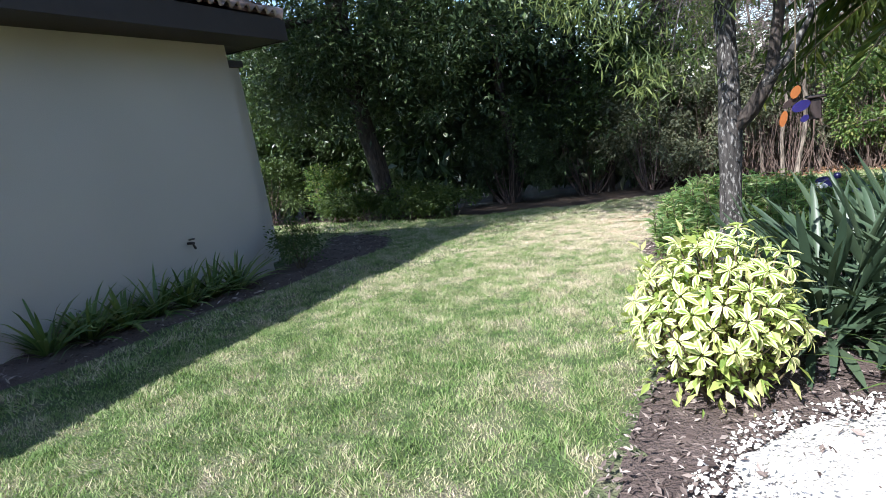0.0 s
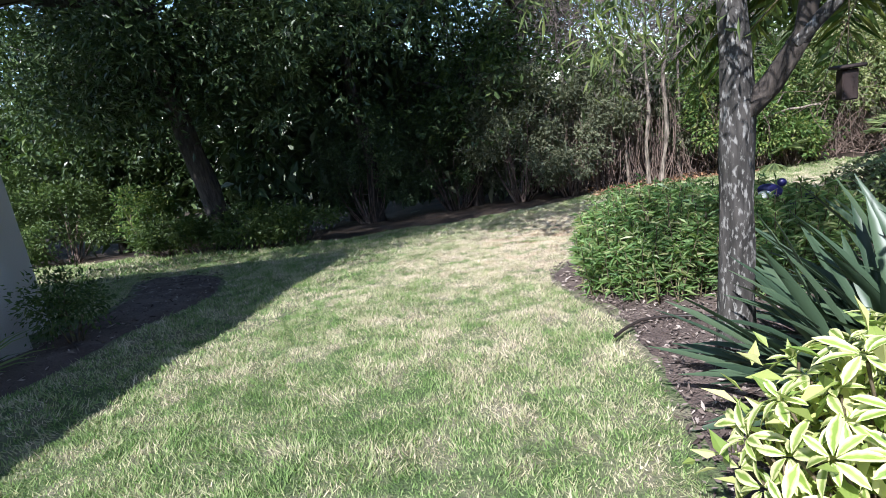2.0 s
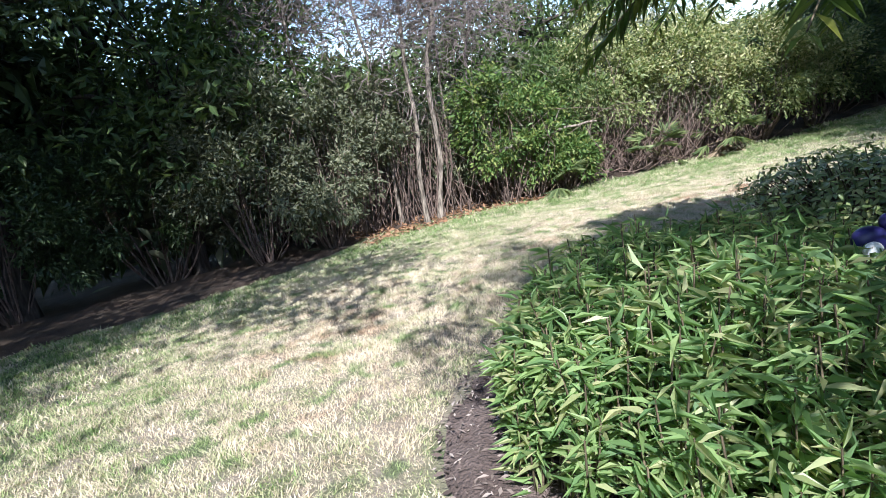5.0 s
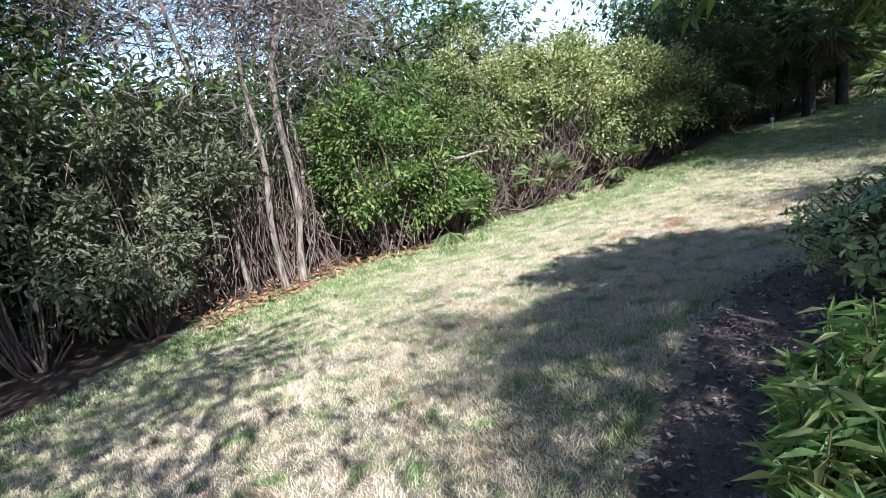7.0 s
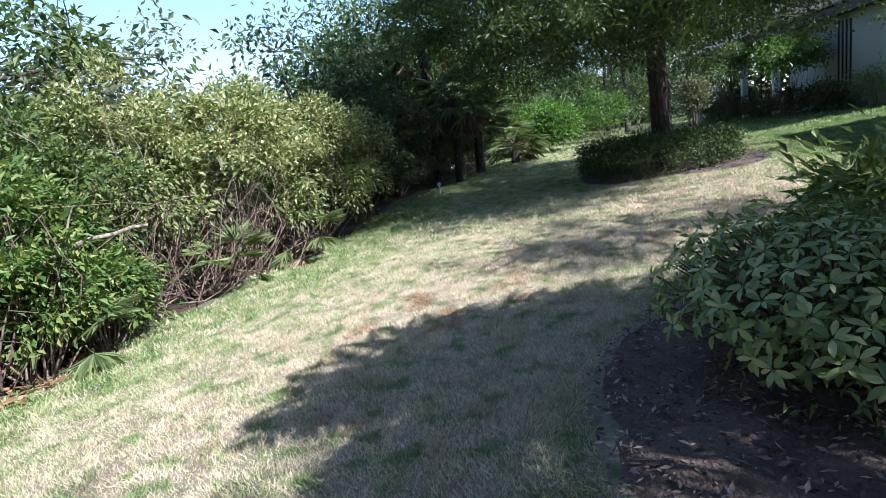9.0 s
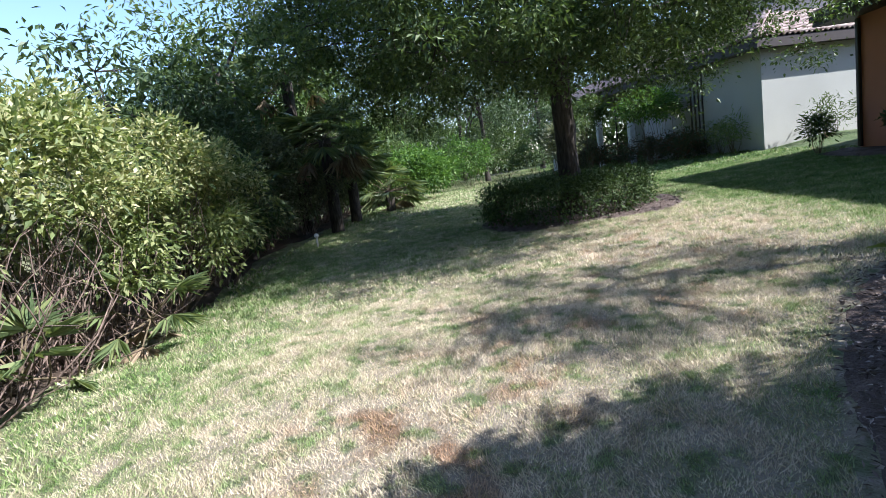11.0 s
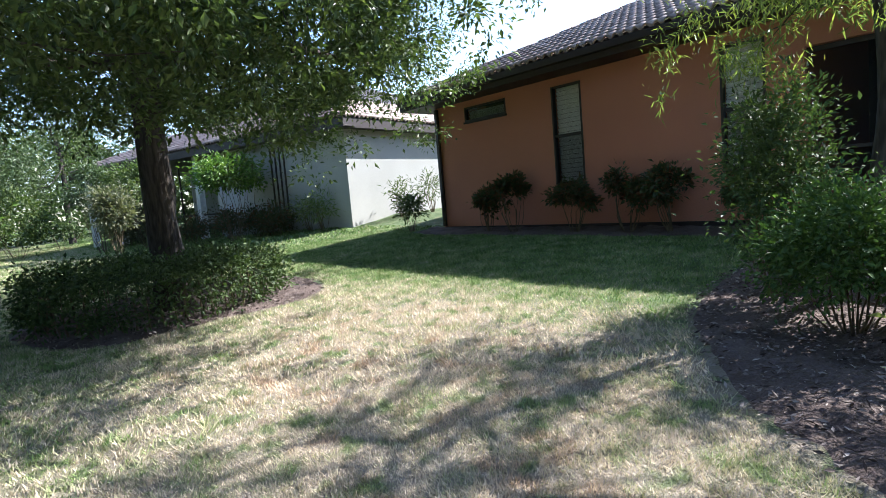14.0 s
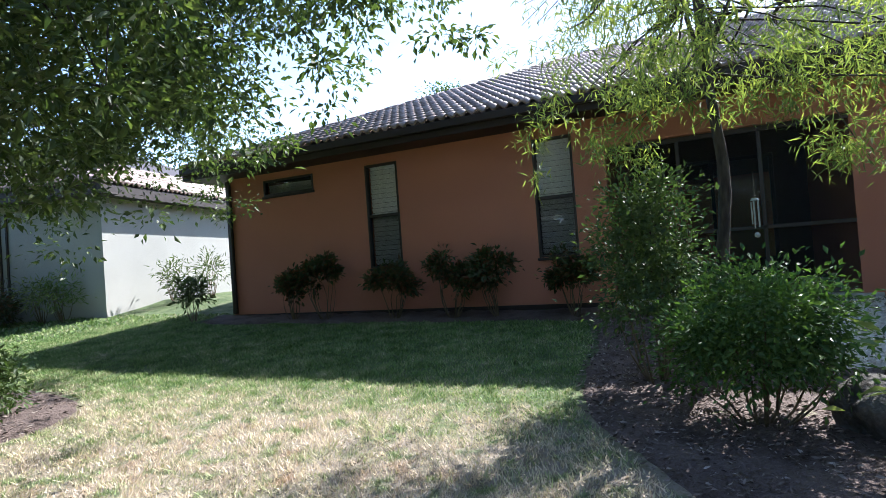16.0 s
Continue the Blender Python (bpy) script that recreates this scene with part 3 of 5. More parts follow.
# terracotta house
HY = 2.15
orange = thing("house", "terracotta stucco house with clay tile roof", "house", (0, 0, 0))
OPEN = [(10.70, 11.34, 0.60, 2.38), (7.76, 8.36, 0.58, 2.36), (12.45, 13.62, 2.10, 2.40)]
part("wall", wall_mesh("x", HY, -0.2, 7.3, 14.55, -0.7, 2.62, OPEN), M_ORANGE, orange, "terracotta stucco wall in shade")
part("wall", wall_mesh("y", 14.55, -0.2, -9.5, HY - 0.2, -0.7, 2.62), M_ORANGE, orange)
part("wall", wall_mesh("y", 7.3, 0.2, -1.2, HY - 0.2, -0.7, 2.62), M_ORANGE, orange)
part("wall", wall_mesh("x", -1.2, -0.2, 4.4, 7.5, -0.7, 2.62, [(4.9, 6.9, 0.0, 2.15)]), M_ROOMSHADE, orange, "back wall of the covered patio, its shade put into the dark colour")
part("wall", wall_mesh("x", HY, -0.2, 4.4, 7.298, 2.10, 2.62), M_ORANGE, orange, "stucco beam over the patio opening")
part("wall", wall_mesh("y", 4.4, -0.2, -1.4, HY - 0.1, -0.7, 2.62), M_ORANGE, orange)
part("wall", wall_mesh("x", HY - 0.1, -0.2, 2.5, 4.2, -0.7, 2.62), M_ORANGE, orange)
part("wall", wall_mesh("y", 2.5, 0.2, -9.5, HY - 0.3, -0.7, 2.62), M_ORANGE, orange)
part("wall", wall_mesh("x", -9.5, 0.2, 2.7, 14.35, -0.7, 2.62), M_ORANGE, orange)
part("patio_floor", boxes((4.2, 7.5, -1.2, 2.1, -0.6, -0.12)), M_SHELLBED, orange)
part("interior_wall", boxes((7.5, 14.35, 0.6, 0.7, -0.6, 2.6)), M_ROOMSHADE, orange)
pieces("sliding_door", ((4.9, 4.96, -1.32, -1.25, 0, 2.15), (6.84, 6.9, -1.32, -1.25, 0, 2.15), (5.87, 5.93, -1.32, -1.25, 0, 2.15), (4.96, 6.84, -1.32, -1.25, 2.09, 2.15)), M_BRONZE, orange)
part("glass", boxes((4.96, 6.84, -1.30, -1.29, 0, 2.09)), M_GLASS, orange)
pieces("screen_frame", ((4.4, 7.3, 2.02, 2.06, 2.03, 2.095), (4.4, 7.3, 2.02, 2.06, 0.75, 0.80), (5.35, 5.40, 2.02, 2.06, -0.1, 2.03), (6.33, 6.38, 2.02, 2.06, -0.1, 2.03)), M_BRONZE, orange, "dark bronze patio screen frame")
part("insect_screen", boxes((4.4, 7.3, 2.035, 2.036, -0.1, 2.03)), M_SCREEN, orange)
pieces("soffit", ((1.95, 15.1, HY + 0.003, 2.68, 2.53, 2.56), (14.553, 15.08, -10, HY, 2.53, 2.56), (2.5, 14.5, -9.4, HY - 0.01, 2.622, 2.64)), M_FASCIA, orange)
pieces("fascia", ((1.95, 15.1, 2.68, 2.72, 2.52, 2.735), (15.08, 15.12, -10.05, 2.68, 2.52, 2.735), (1.91, 1.95, -10.05, 2.68, 2.52, 2.735)), M_FASCIA, orange, "dark brown fascia board")
part("gutter", bevelled(boxes((1.95, 15.1, 2.723, 2.80, 2.62, 2.74)), 0.012), M_FASCIA, orange)
part("roof_deck", hip_roof(1.95, 15.1, -10.45, 2.7, 2.735, 0.42, True), M_FASCIA, orange)
part("downspout", bevelled(boxes((14.44, 14.53, HY + 0.004, HY + 0.075, -0.1, 2.5)), 0.01), M_BRONZE, orange, "dark bronze downspout at the corner")
part("base_trim", boxes((7.32, 14.5, HY + 0.002, HY + 0.02, -0.4, -0.12)), M_FASCIA, orange)
tile_field(orange, (15.1, 2.78, 2.735), (-1, 0), (0, -1), 0.42, 13.1, 20, (True, False), lambda c, r: r < 10 and 2 <= c < 31)
tile_field(orange, (15.15, -10.4, 2.735), (0, 1), (-1, 0), 0.42, 13.1, 5, (True, True), lambda c, r: False)
ridge_caps(orange, (15.1, 2.7, 2.76), (8.55, -3.85, 5.52), 26)
ridge_caps(orange, (8.55, -3.85, 5.52), (1.95, -3.85, 5.52), 18)
window("window_1", "narrow dark-framed sash window with white blinds", *OPEN[0], HY)
window("window_2", "narrow dark-framed sash window behind a tree", *OPEN[1], HY)
window("window_3", "wide low dark transom window under the eave", *OPEN[2], HY, False)

# cream house
cream = thing("house", "cream stucco house with pinkish clay roof tiles", "house")
CORNER = Matrix.Translation((-5.4, 5.7, 0)) @ pose(0, 0, 0, 0, 0, 4.0) @ Matrix.Translation((5.4, -5.7, 0))
cream.matrix_basis = CORNER
CX = -5.4
part("wall", wall_mesh("y", CX, -0.2, -9, 5.7, -0.7, 2.70), M_CREAM, cream, "blank cream stucco wall in shade")
part("wall", wall_mesh("x", 5.7, -0.2, -15, CX - 0.2, -0.7, 2.70), M_CREAM, cream)
part("wall", wall_mesh("y", CX - 0.5, -0.2, 5.7, 6.5, -0.7, 2.44), M_CREAM, cream, "set-back stucco wing at the corner")
part("wall", wall_mesh("x", 6.5, -0.2, -9, CX - 0.7, -0.7, 2.44), M_CREAM, cream)
part("wing_roof", boxes((-9, CX - 0.45, 5.7, 6.55, 2.443, 2.53)), M_FASCIA, cream)
part("wall", wall_mesh("x", -9, 0.2, -15, CX - 0.2, -0.7, 2.70), M_CREAM, cream)
part("wall", wall_mesh("y", -15.2, 0.2, -9, 5.7, -0.7, 2.70), M_CREAM, cream)
pieces("soffit", ((CX + 0.003, -4.89, -9.5, 6.25, 2.61, 2.64), (-15.5, CX, 5.703, 6.25, 2.61, 2.64)), M_FASCIA, cream)
pieces("fascia", ((-4.89, -4.85, -9.5, 6.29, 2.60, 2.87), (-15.5, -4.89, 6.25, 6.29, 2.60, 2.87)), M_FASCIA, cream, "dark brown fascia board")
part("roof_deck", hip_roof(-15.6, -4.86, -9.5, 6.28, 2.87, 0.42), M_FASCIA, cream)
tile_field(cream, (-4.80, -9.4, 2.88), (0, 1), (-1, 0), 0.42, 15.7, 14, (True, True), lambda c, r: r < 4 and c > 28)
tile_field(cream, (-15.5, 6.33, 2.88), (1, 0), (0, -1), 0.42, 10.6, 4, (True, True), lambda c, r: False)
ridge_caps(cream, (-4.86, 6.28, 2.92), (-10.2, 0.95, 5.17), 20)
bm = bmesh.new()
bmesh.ops.create_cone(bm, cap_ends=True, segments=14, radius1=0.016, radius2=0.014, depth=0.09, matrix=pose(CX + 0.045, 4.36, 0.40, 0, 90))
bmesh.ops.create_cone(bm, cap_ends=True, segments=14, radius1=0.014, radius2=0.010, depth=0.07, matrix=pose(CX + 0.085, 4.36, 0.365, 20, 0))
tap = thing("garden_tap", "small dark metal tap on the cream wall", "tap")
tap.matrix_basis = CORNER
part("spout", bm, M_BRONZE, tap)
bm = bmesh.new()
bmesh.ops.create_cone(bm, cap_ends=True, segments=10, radius1=0.035, radius2=0.035, depth=0.012, matrix=pose(CX + 0.07, 4.36, 0.445))
part("handle", bm, M_BRONZE, tap)

# pale neighbouring house beyond
pale = thing("house", "pale grey-green stucco house beyond the oak", "house")
pale.matrix_basis = Matrix.Translation((18.2, 2.3, 0)) @ pose(0, 0, 0, 0, 0, 13.0) @ Matrix.Translation((-18.2, -2.3, 0))
part("wall", wall_mesh("y", 18.2, 0.2, -12, 2.3, -0.6, 2.72), M_PALE, pale, "sunlit pale stucco side wall")
part("wall", wall_mesh("x", 2.3, -0.2, 18.4, 24.2, -0.6, 2.72), M_PALE, pale, "shaded pale stucco wall")
part("wall", wall_mesh("y", 24.2, 0.2, -2.5, 2.3, -0.6, 2.72), M_PALE, pale)
part("wall", wall_mesh("x", -2.5, -0.2, 24.4, 34, -0.6, 2.72, [(26, 29, 0.0, 2.2)]), M_PALE, pale)
pieces("soffit", ((17.72, 34.5, 2.303, 2.75, 2.62, 2.65), (17.84, 18.197, -12, 2.3, 2.62, 2.65), (24.4, 34, -2.4, 2.3, 2.66, 2.69)), M_FASCIA, pale)
pieces("fascia", ((17.70, 34.5, 2.75, 2.79, 2.6, 2.85), (17.80, 17.84, -12.5, 2.79, 2.6, 2.85)), M_FASCIA, pale)
part("roof_deck", hip_roof(17.82, 34.5, -12.5, 2.8, 2.85, 0.42), M_FASCIA, pale)
tile_field(pale, (34.3, 2.85, 2.86), (-1, 0), (0, -1), 0.42, 16.6, 10, (True, True), lambda c, r: False)
tile_field(pale, (17.78, 2.7, 2.86), (0, -1), (1, 0), 0.42, 15.0, 8, (True, True), lambda c, r: False)
for x in (25.2, 28.0, 31.0, 33.6):
    part("column", bevelled(boxes((x, x + 0.22, 2.25, 2.47, -0.6, 2.62)), 0.01), M_WHITE, pale, "white patio column")
pieces("screen_bar", ((24.4, 34, 2.33, 2.38, 0.6, 0.65), (26.5, 26.54, 2.33, 2.38, -0.5, 2.6), (29.5, 29.54, 2.33, 2.38, -0.5, 2.6)), M_BRONZE, pale)
for x in (20.75, 20.95, 21.15, 21.35):
    part("louvre", bevelled(boxes((x, x + 0.05, 2.304, 2.34, 0.55, 2.45)), 0.005), M_BRONZE, pale)


# ---- plants: kinds ----
def shrub(name, label, at, r, n, per, size, leaf, width, mat, stems=10, lift=0.12, hang=0.05, group="", stem_mat=None, low=-0.55, category="shrub", flat=0.8, big=0, tufts=None):
    """A bush of many leaves on stems that rise from one foot."""
    x, y = at
    z = gz(x, y)
    t = thing(name, label, category, (x, y, z), group)
    c = (0, 0, lift + r[2])
    if big:
        cl = lobes(clumps(big, c, np.asarray(r) * 0.85, 0.55, low), n, 0.30 * min(r), c)
    else:
        cl = clumps(n, c, r, 0.45, low)
    cl[:, 2] = np.maximum(cl[:, 2], 0.06)
    if tufts:
        hi = cl[cl[:, 2] > c[2] - 0.05 * r[2]]
        child("blossom", quick_mesh("blossom", *foliage(hi[::2], 34, 0.11, 0.06, 0.5, -0.3, 0.8), tufts), t, "pale cream blossom tufts", "stuff")
    child("foliage", quick_mesh("foliage", *foliage(cl, per, size, leaf, width, hang, flat, away=c), mat), t, "", "stuff")
    arr = []
    for i in range(stems):
        p = cl[rng.integers(len(cl))] * (0.85, 0.85, 0.9)
        f = np.array([p[0] * 0.2, p[1] * 0.2, -0.03])
        arr.append(limb(f, p, 0.007 + 0.006 * r[2], 0.003, 0.08, 5, 5)[0])
    if arr:
        child("branchwork", quick_mesh("branchwork", *join(arr), stem_mat or M_STEM, True), t, "", "stuff")
    return t


def tree(name, label, at, trunk, limbs, crown_c, crown_r, n, per, size, leaf, width, mat, bark, r0, hang=0.1, twigs=120, inner=0.5, low=-0.75, group="", sides=11, flat=0.6, big=60, spread=0.5, twig=0.016, skirt=None):
    """A tree: trunk through the given points (above its foot), limbs into the crown, twigs, and a crown of small leaves."""
    x, y = at
    t = thing(name, label, "tree", (x, y, gz(x, y)), group)
    p = np.asarray(trunk, float)
    k = np.linspace(0, len(p) - 1, 14)
    q = np.stack([np.interp(k, np.arange(len(p)), p[:, i]) for i in range(3)], 1)
    rad = np.linspace(r0, r0 * 0.62, 14)
    rad[0] *= 1.45
    rad[1] *= 1.15
    child("trunk", quick_mesh("trunk", *tube_arrays(q, rad, sides, 0.08), bark, True), t)
    heads = clumps(big, crown_c, crown_r, inner, low)
    if skirt:
        heads = np.concatenate([heads, clumps(skirt[2], skirt[0], skirt[1], 0.4, -0.9)])
    cl = boughs(heads, n, spread)
    ends = []
    for i in range(limbs):
        g = heads[rng.integers(len(heads))]
        s = q[-1 - rng.integers(4)]
        a, path = limb(s, s + (g - s) * 0.8, r0 * 0.42, r0 * 0.10, 0.10, 8, 7)
        child("limb", quick_mesh("limb", *a, bark, True), t)
        ends.append(path)
    ends = np.concatenate(ends)
    arr = []
    for i in range(twigs):
        g = cl[rng.integers(len(cl))]
        d = np.linalg.norm(ends - g, axis=1)
        s = ends[np.argmin(d)]
        arr.append(limb(s, g, twig, 0.25 * twig, 0.08, 4, 4)[0])
    if arr:
        child("twigwork", quick_mesh("twigwork", *join(arr), bark, True), t, "", "stuff")
    if per:
        child("crown", quick_mesh("crown", *foliage(cl, per, size, leaf, width, hang, flat), mat), t, "", "stuff")
    return t


# yard oak
tree("yard_oak", "spreading dark oak with fine leaves over a clipped hedge ring", (13.05, 8.5), [(0, 0, -0.1), (0.02, 0, 1.0), (-0.03, 0.03, 2.1), (0.05, 0, 3.2), (0.1, 0, 4.4)], 18, (0, 0, 5.0), (5.2, 5.2, 2.9), 4000, 74, 0.16, 0.076, 0.50, M_OAKFAR, M_BARKDARK, 0.235, 0.3, 420, 0.6, -0.9, big=250, spread=0.52)
# big live oak at the wood's edge
tree("live_oak", "large dark live oak leaning out of the woods", (-7.3, 12.3), [(0, 0, -0.1), (-0.12, -0.05, 1.0), (-0.28, -0.2, 2.4), (-0.25, -0.6, 4.2), (0.3, -1.2, 5.8)], 16, (0.9, -2.6, 7.0), (5.3, 5.8, 3.7), 2200, 50, 0.26, 0.13, 0.42, M_OAKLEAF, M_BARKDARK, 0.26, 0.2, 300, 0.3, -0.8, big=150, spread=0.7, skirt=((0.2, -0.2, 3.75), (2.9, 1.3, 1.3), 46))

# ---- woods ----
def woods():
    mats = {"c": M_OAKLEAF, "w": M_WOODLEAF, "d": M_OAKLEAF, "g": M_GREYGREEN, "p": M_PEPPER, "b": M_VINE}
    names = {"w": "leafy green woodland shrub at the lawn's edge", "d": "dark shaded woodland shrub", "g": "grey-green brush with bare twigs", "p": "pale green flowering shrub overhanging the lawn", "b": "bright green vine-covered shrub"}
    # x, setback, radius x, radius y, radius z, kind
    rows = [(-15, 1.2, 1.6, 1.3, 1.6, "w"), (-12.6, 1.3, 1.4, 1.2, 1.1, "w"), (-9.9, 1.2, 0.6, 0.6, 0.85, "b"), (-9.0, 0.6, 0.8, 0.6, 0.36, "w"), (-7.7, 0.35, 0.8, 0.5, 0.32, "w"), (-6.4, 0.4, 0.8, 0.5, 0.32, "w"), (-5.4, 0.5, 0.7, 0.5, 0.3, "w"),
            (-4.9, 3.4, 1.5, 1.0, 1.5, "d"), (-2.9, 3.6, 1.5, 1.0, 1.6, "d"), (-1.3, 2.2, 1.1, 0.9, 1.5, "g"), (-0.2, 1.3, 0.8, 0.7, 1.1, "g"), (0.6, 1.5, 0.9, 0.9, 1.6, "g"), (2.6, 1.5, 0.7, 0.8, 1.2, "g"),
            (3.1, 0.6, 0.75, 0.7, 1.25, "b"), (3.6, 0.5, 0.65, 0.55, 0.95, "b"), (4.2, 0.45, 0.55, 0.5, 0.5, "b"), (4.5, 1.4, 1.0, 0.9, 1.4, "w"), (5.6, 1.6, 1.1, 1.1, 1.05, "p"), (7.3, 1.25, 1.35, 1.2, 1.2, "p"), (9.1, 1.1, 1.2, 1.1, 1.1, "p"), (10.6, 0.8, 1.0, 0.95, 1.0, "p"),
            (12.2, 1.4, 1.3, 1.2, 1.5, "d"), (14.2, 1.2, 1.3, 1.1, 1.4, "g"), (16.4, 1.0, 1.2, 1.0, 1.1, "g"), (18.6, 1.3, 1.4, 1.2, 1.4, "g"), (21, 1.2, 1.3, 1.1, 1.2, "w"), (24.5, 0.6, 1.5, 1.2, 0.9, "b"), (27, 1.3, 1.6, 1.3, 1.4, "w"), (30, 1.4, 1.8, 1.4, 1.6, "w"), (34, 1.5, 2, 1.5, 1.8, "d")]
    for x, s, rx, ry, rz, k in rows:
        vol = rx * ry + rx * rz
        shrub("woodland_shrub", names[k], (x, float(wood_y(x)) + s), (rx, ry, rz), int(70 + 85 * vol), 25, 0.09, 0.088, 0.44, mats[k], 26 if k == "p" else 22, {5.6: 0.85, 7.3: 0.5, 9.1: 0.3, 10.6: 0.2}.get(x, 0.1), 0.1, "shrubs at the lawn's edge", M_BRUSH, -0.8, big=int(14 + 7 * vol), tufts=M_TUFT if k == "p" else None)
    # trees behind
    back = [(-17, 17, 4.0, 9, "d"), (-13, 16, 3.2, 8, "w"), (-10.5, 17.5, 3.4, 9, "d"), (-4.8, 14.6, 3.0, 7.5, "c"), (-2.4, 15.2, 1.7, 4.6, "w"), (-3.4, 17.2, 3.0, 8, "d"), (-6.5, 18, 3.5, 9.5, "d"), (-0.9, 17.0, 2.4, 8.5, "w"), (4.4, 19.5, 2.2, 4.4, "w"), (7.0, 19.5, 2.6, 6.2, "w"),
            (10.0, 20, 2.4, 5.2, "g"), (13.4, 17.0, 2.2, 4.6, "d"), (16.5, 16.6, 2.6, 6.6, "w"), (19.5, 17.5, 2.4, 6.4, "w"), (23, 18.5, 2.6, 6.2, "w"), (28, 17.5, 3.0, 7, "w"), (33, 18, 3.6, 9, "w"), (39, 16, 4, 10, "d"), (46, 11, 4, 10, "w"), (-2.0, 22, 2.6, 7.5, "w"), (37, 9.5, 3.2, 7, "d"), (42, 5.5, 3.5, 8, "w"), (40, -2, 4, 9, "d"), (48, -8, 5, 10, "w"), (50, 3, 5, 10, "d"), (16, -14, 3, 8, "w")]
    for x, y, r, h, k in back:
        cz = h * (0.66 if k == "c" else 0.58)
        tree("woodland_tree", "tall leafy tree standing in the woods", (x, y), [(0, 0, -0.1), (0.1, 0.05, h * 0.2), (-0.1, 0, h * 0.45), (0.05, 0.1, h * 0.7)], 7, (0, 0, cz), (r, r, h * 0.45), int(90 + 11 * r * h), 23, 0.24, 0.17, 0.42, mats[k], M_BARKDARK, 0.10 + 0.008 * h, 0.15, 36, 0.3, -0.45 if k == "c" else -0.9, "trees of the woods", 8, big=int(20 + r * h), spread=0.55)


woods()
# far wall of leaves behind the trees
n = 20000
fx = rng.uniform(-45, 75, n)
top = 7.5 + 2.2 * np.sin(fx * 0.37) + 1.4 * np.sin(fx * 0.91 + 1.3)
top = np.where((fx > 13) & (fx < 31), top * 0.36, top)
top = np.where((fx > 0.5) & (fx < 8), top * 0.5, top)
fz = -1.5 + top * rng.random(n) ** 0.8
fy = 25 + 2.5 * np.sin(fx * 0.23) + rng.normal(size=n) * 1.1 - np.clip(fx - 30, 0, 60) * 0.35 - np.clip(-fx - 20, 0, 60) * 0.4
child("foliage", quick_mesh("foliage", *leaf_arrays(np.column_stack([fx, fy, fz]), rng.normal(size=(n, 3)) + (0, -0.4, -0.2), 0.56 * (0.6 + 0.8 * rng.random(n)), 0.34), M_WOODLEAF), thing("far_woods", "dense dark far edge of the woods", "woods", kind="stuff"), "", "stuff")

for x0, x1, back, up, n, mat in ((-26, -6.5, 4.2, 7.5, 15000, M_OAKLEAF), (-6.5, -3.4, 5.0, 6.5, 5000, M_OAKLEAF), (-3.4, 0.6, 5.0, 3.0, 3000, M_GREYGREEN), (11.2, 15.5, 3.6, 3.4, 4000, M_OAKLEAF), (15.5, 22, 4.0, 4.6, 7000, M_OAKLEAF), (22, 48, 2.6, 5.0, 14000, M_WOODLEAF), (0.3, 11.2, 4.6, 3.2, 9000, M_GREYGREEN)):
    fx = rng.uniform(x0, x1, n)
    hh = up * (0.75 + 0.25 * np.sin(fx * 1.3 + 0.4) * np.sin(fx * 0.53))
    fz = ground_z(fx, wood_y(fx)) + hh * rng.random(n)
    fy = wood_y(fx) + back + 0.7 * np.sin(fx * 1.1) + rng.normal(size=n) * 0.6
    child("foliage", quick_mesh("foliage", *leaf_arrays(np.column_stack([fx, fy, fz]), rng.normal(size=(n, 3)) + (0, -0.3, -0.4), 0.40 * (0.6 + 0.8 * rng.random(n)), 0.20), mat), thing("woodland_thicket", "dense shaded thicket inside the woods", "woods", kind="stuff"), "", "stuff")
n = 16000
fy = rng.uniform(-30, 16, n)
fz = -1 + (7 + 2 * np.sin(fy * 0.4)) * rng.random(n) ** 0.8
fx = 54 + 1.5 * np.sin(fy * 0.3) + rng.normal(size=n)
child("foliage", quick_mesh("foliage", *leaf_arrays(np.column_stack([fx, fy, fz]), rng.normal(size=(n, 3)) + (-0.4, 0, -0.2), 0.5 * (0.6 + 0.8 * rng.random(n)), 0.3), M_WOODLEAF), thing("far_woods", "distant belt of trees beyond the pale house", "woods", kind="stuff"), "", "stuff")
for x, y, r, h, m in ((31, 10.6, 1.5, 1.2, M_BRIGHT), (34.5, 8.6, 1.6, 1.3, M_WOODLEAF), (37, 6.6, 1.6, 1.2, M_BOX), (37.5, 11.8, 1.8, 1.6, M_WOODLEAF), (29.5, 5.2, 0.8, 0.6, M_GREYGREEN), (32.5, 4.4, 0.9, 0.6, M_IXORA), (35.5, 4.0, 1.0, 0.7, M_WOODLEAF)):
    shrub("garden_shrub", "leafy shrub in the neighbour's garden", (x, y), (r, r, h), 120, 24, 0.2, 0.15, 0.45, m, 8, 0.05, group="shrubs in the neighbour's garden", big=20)

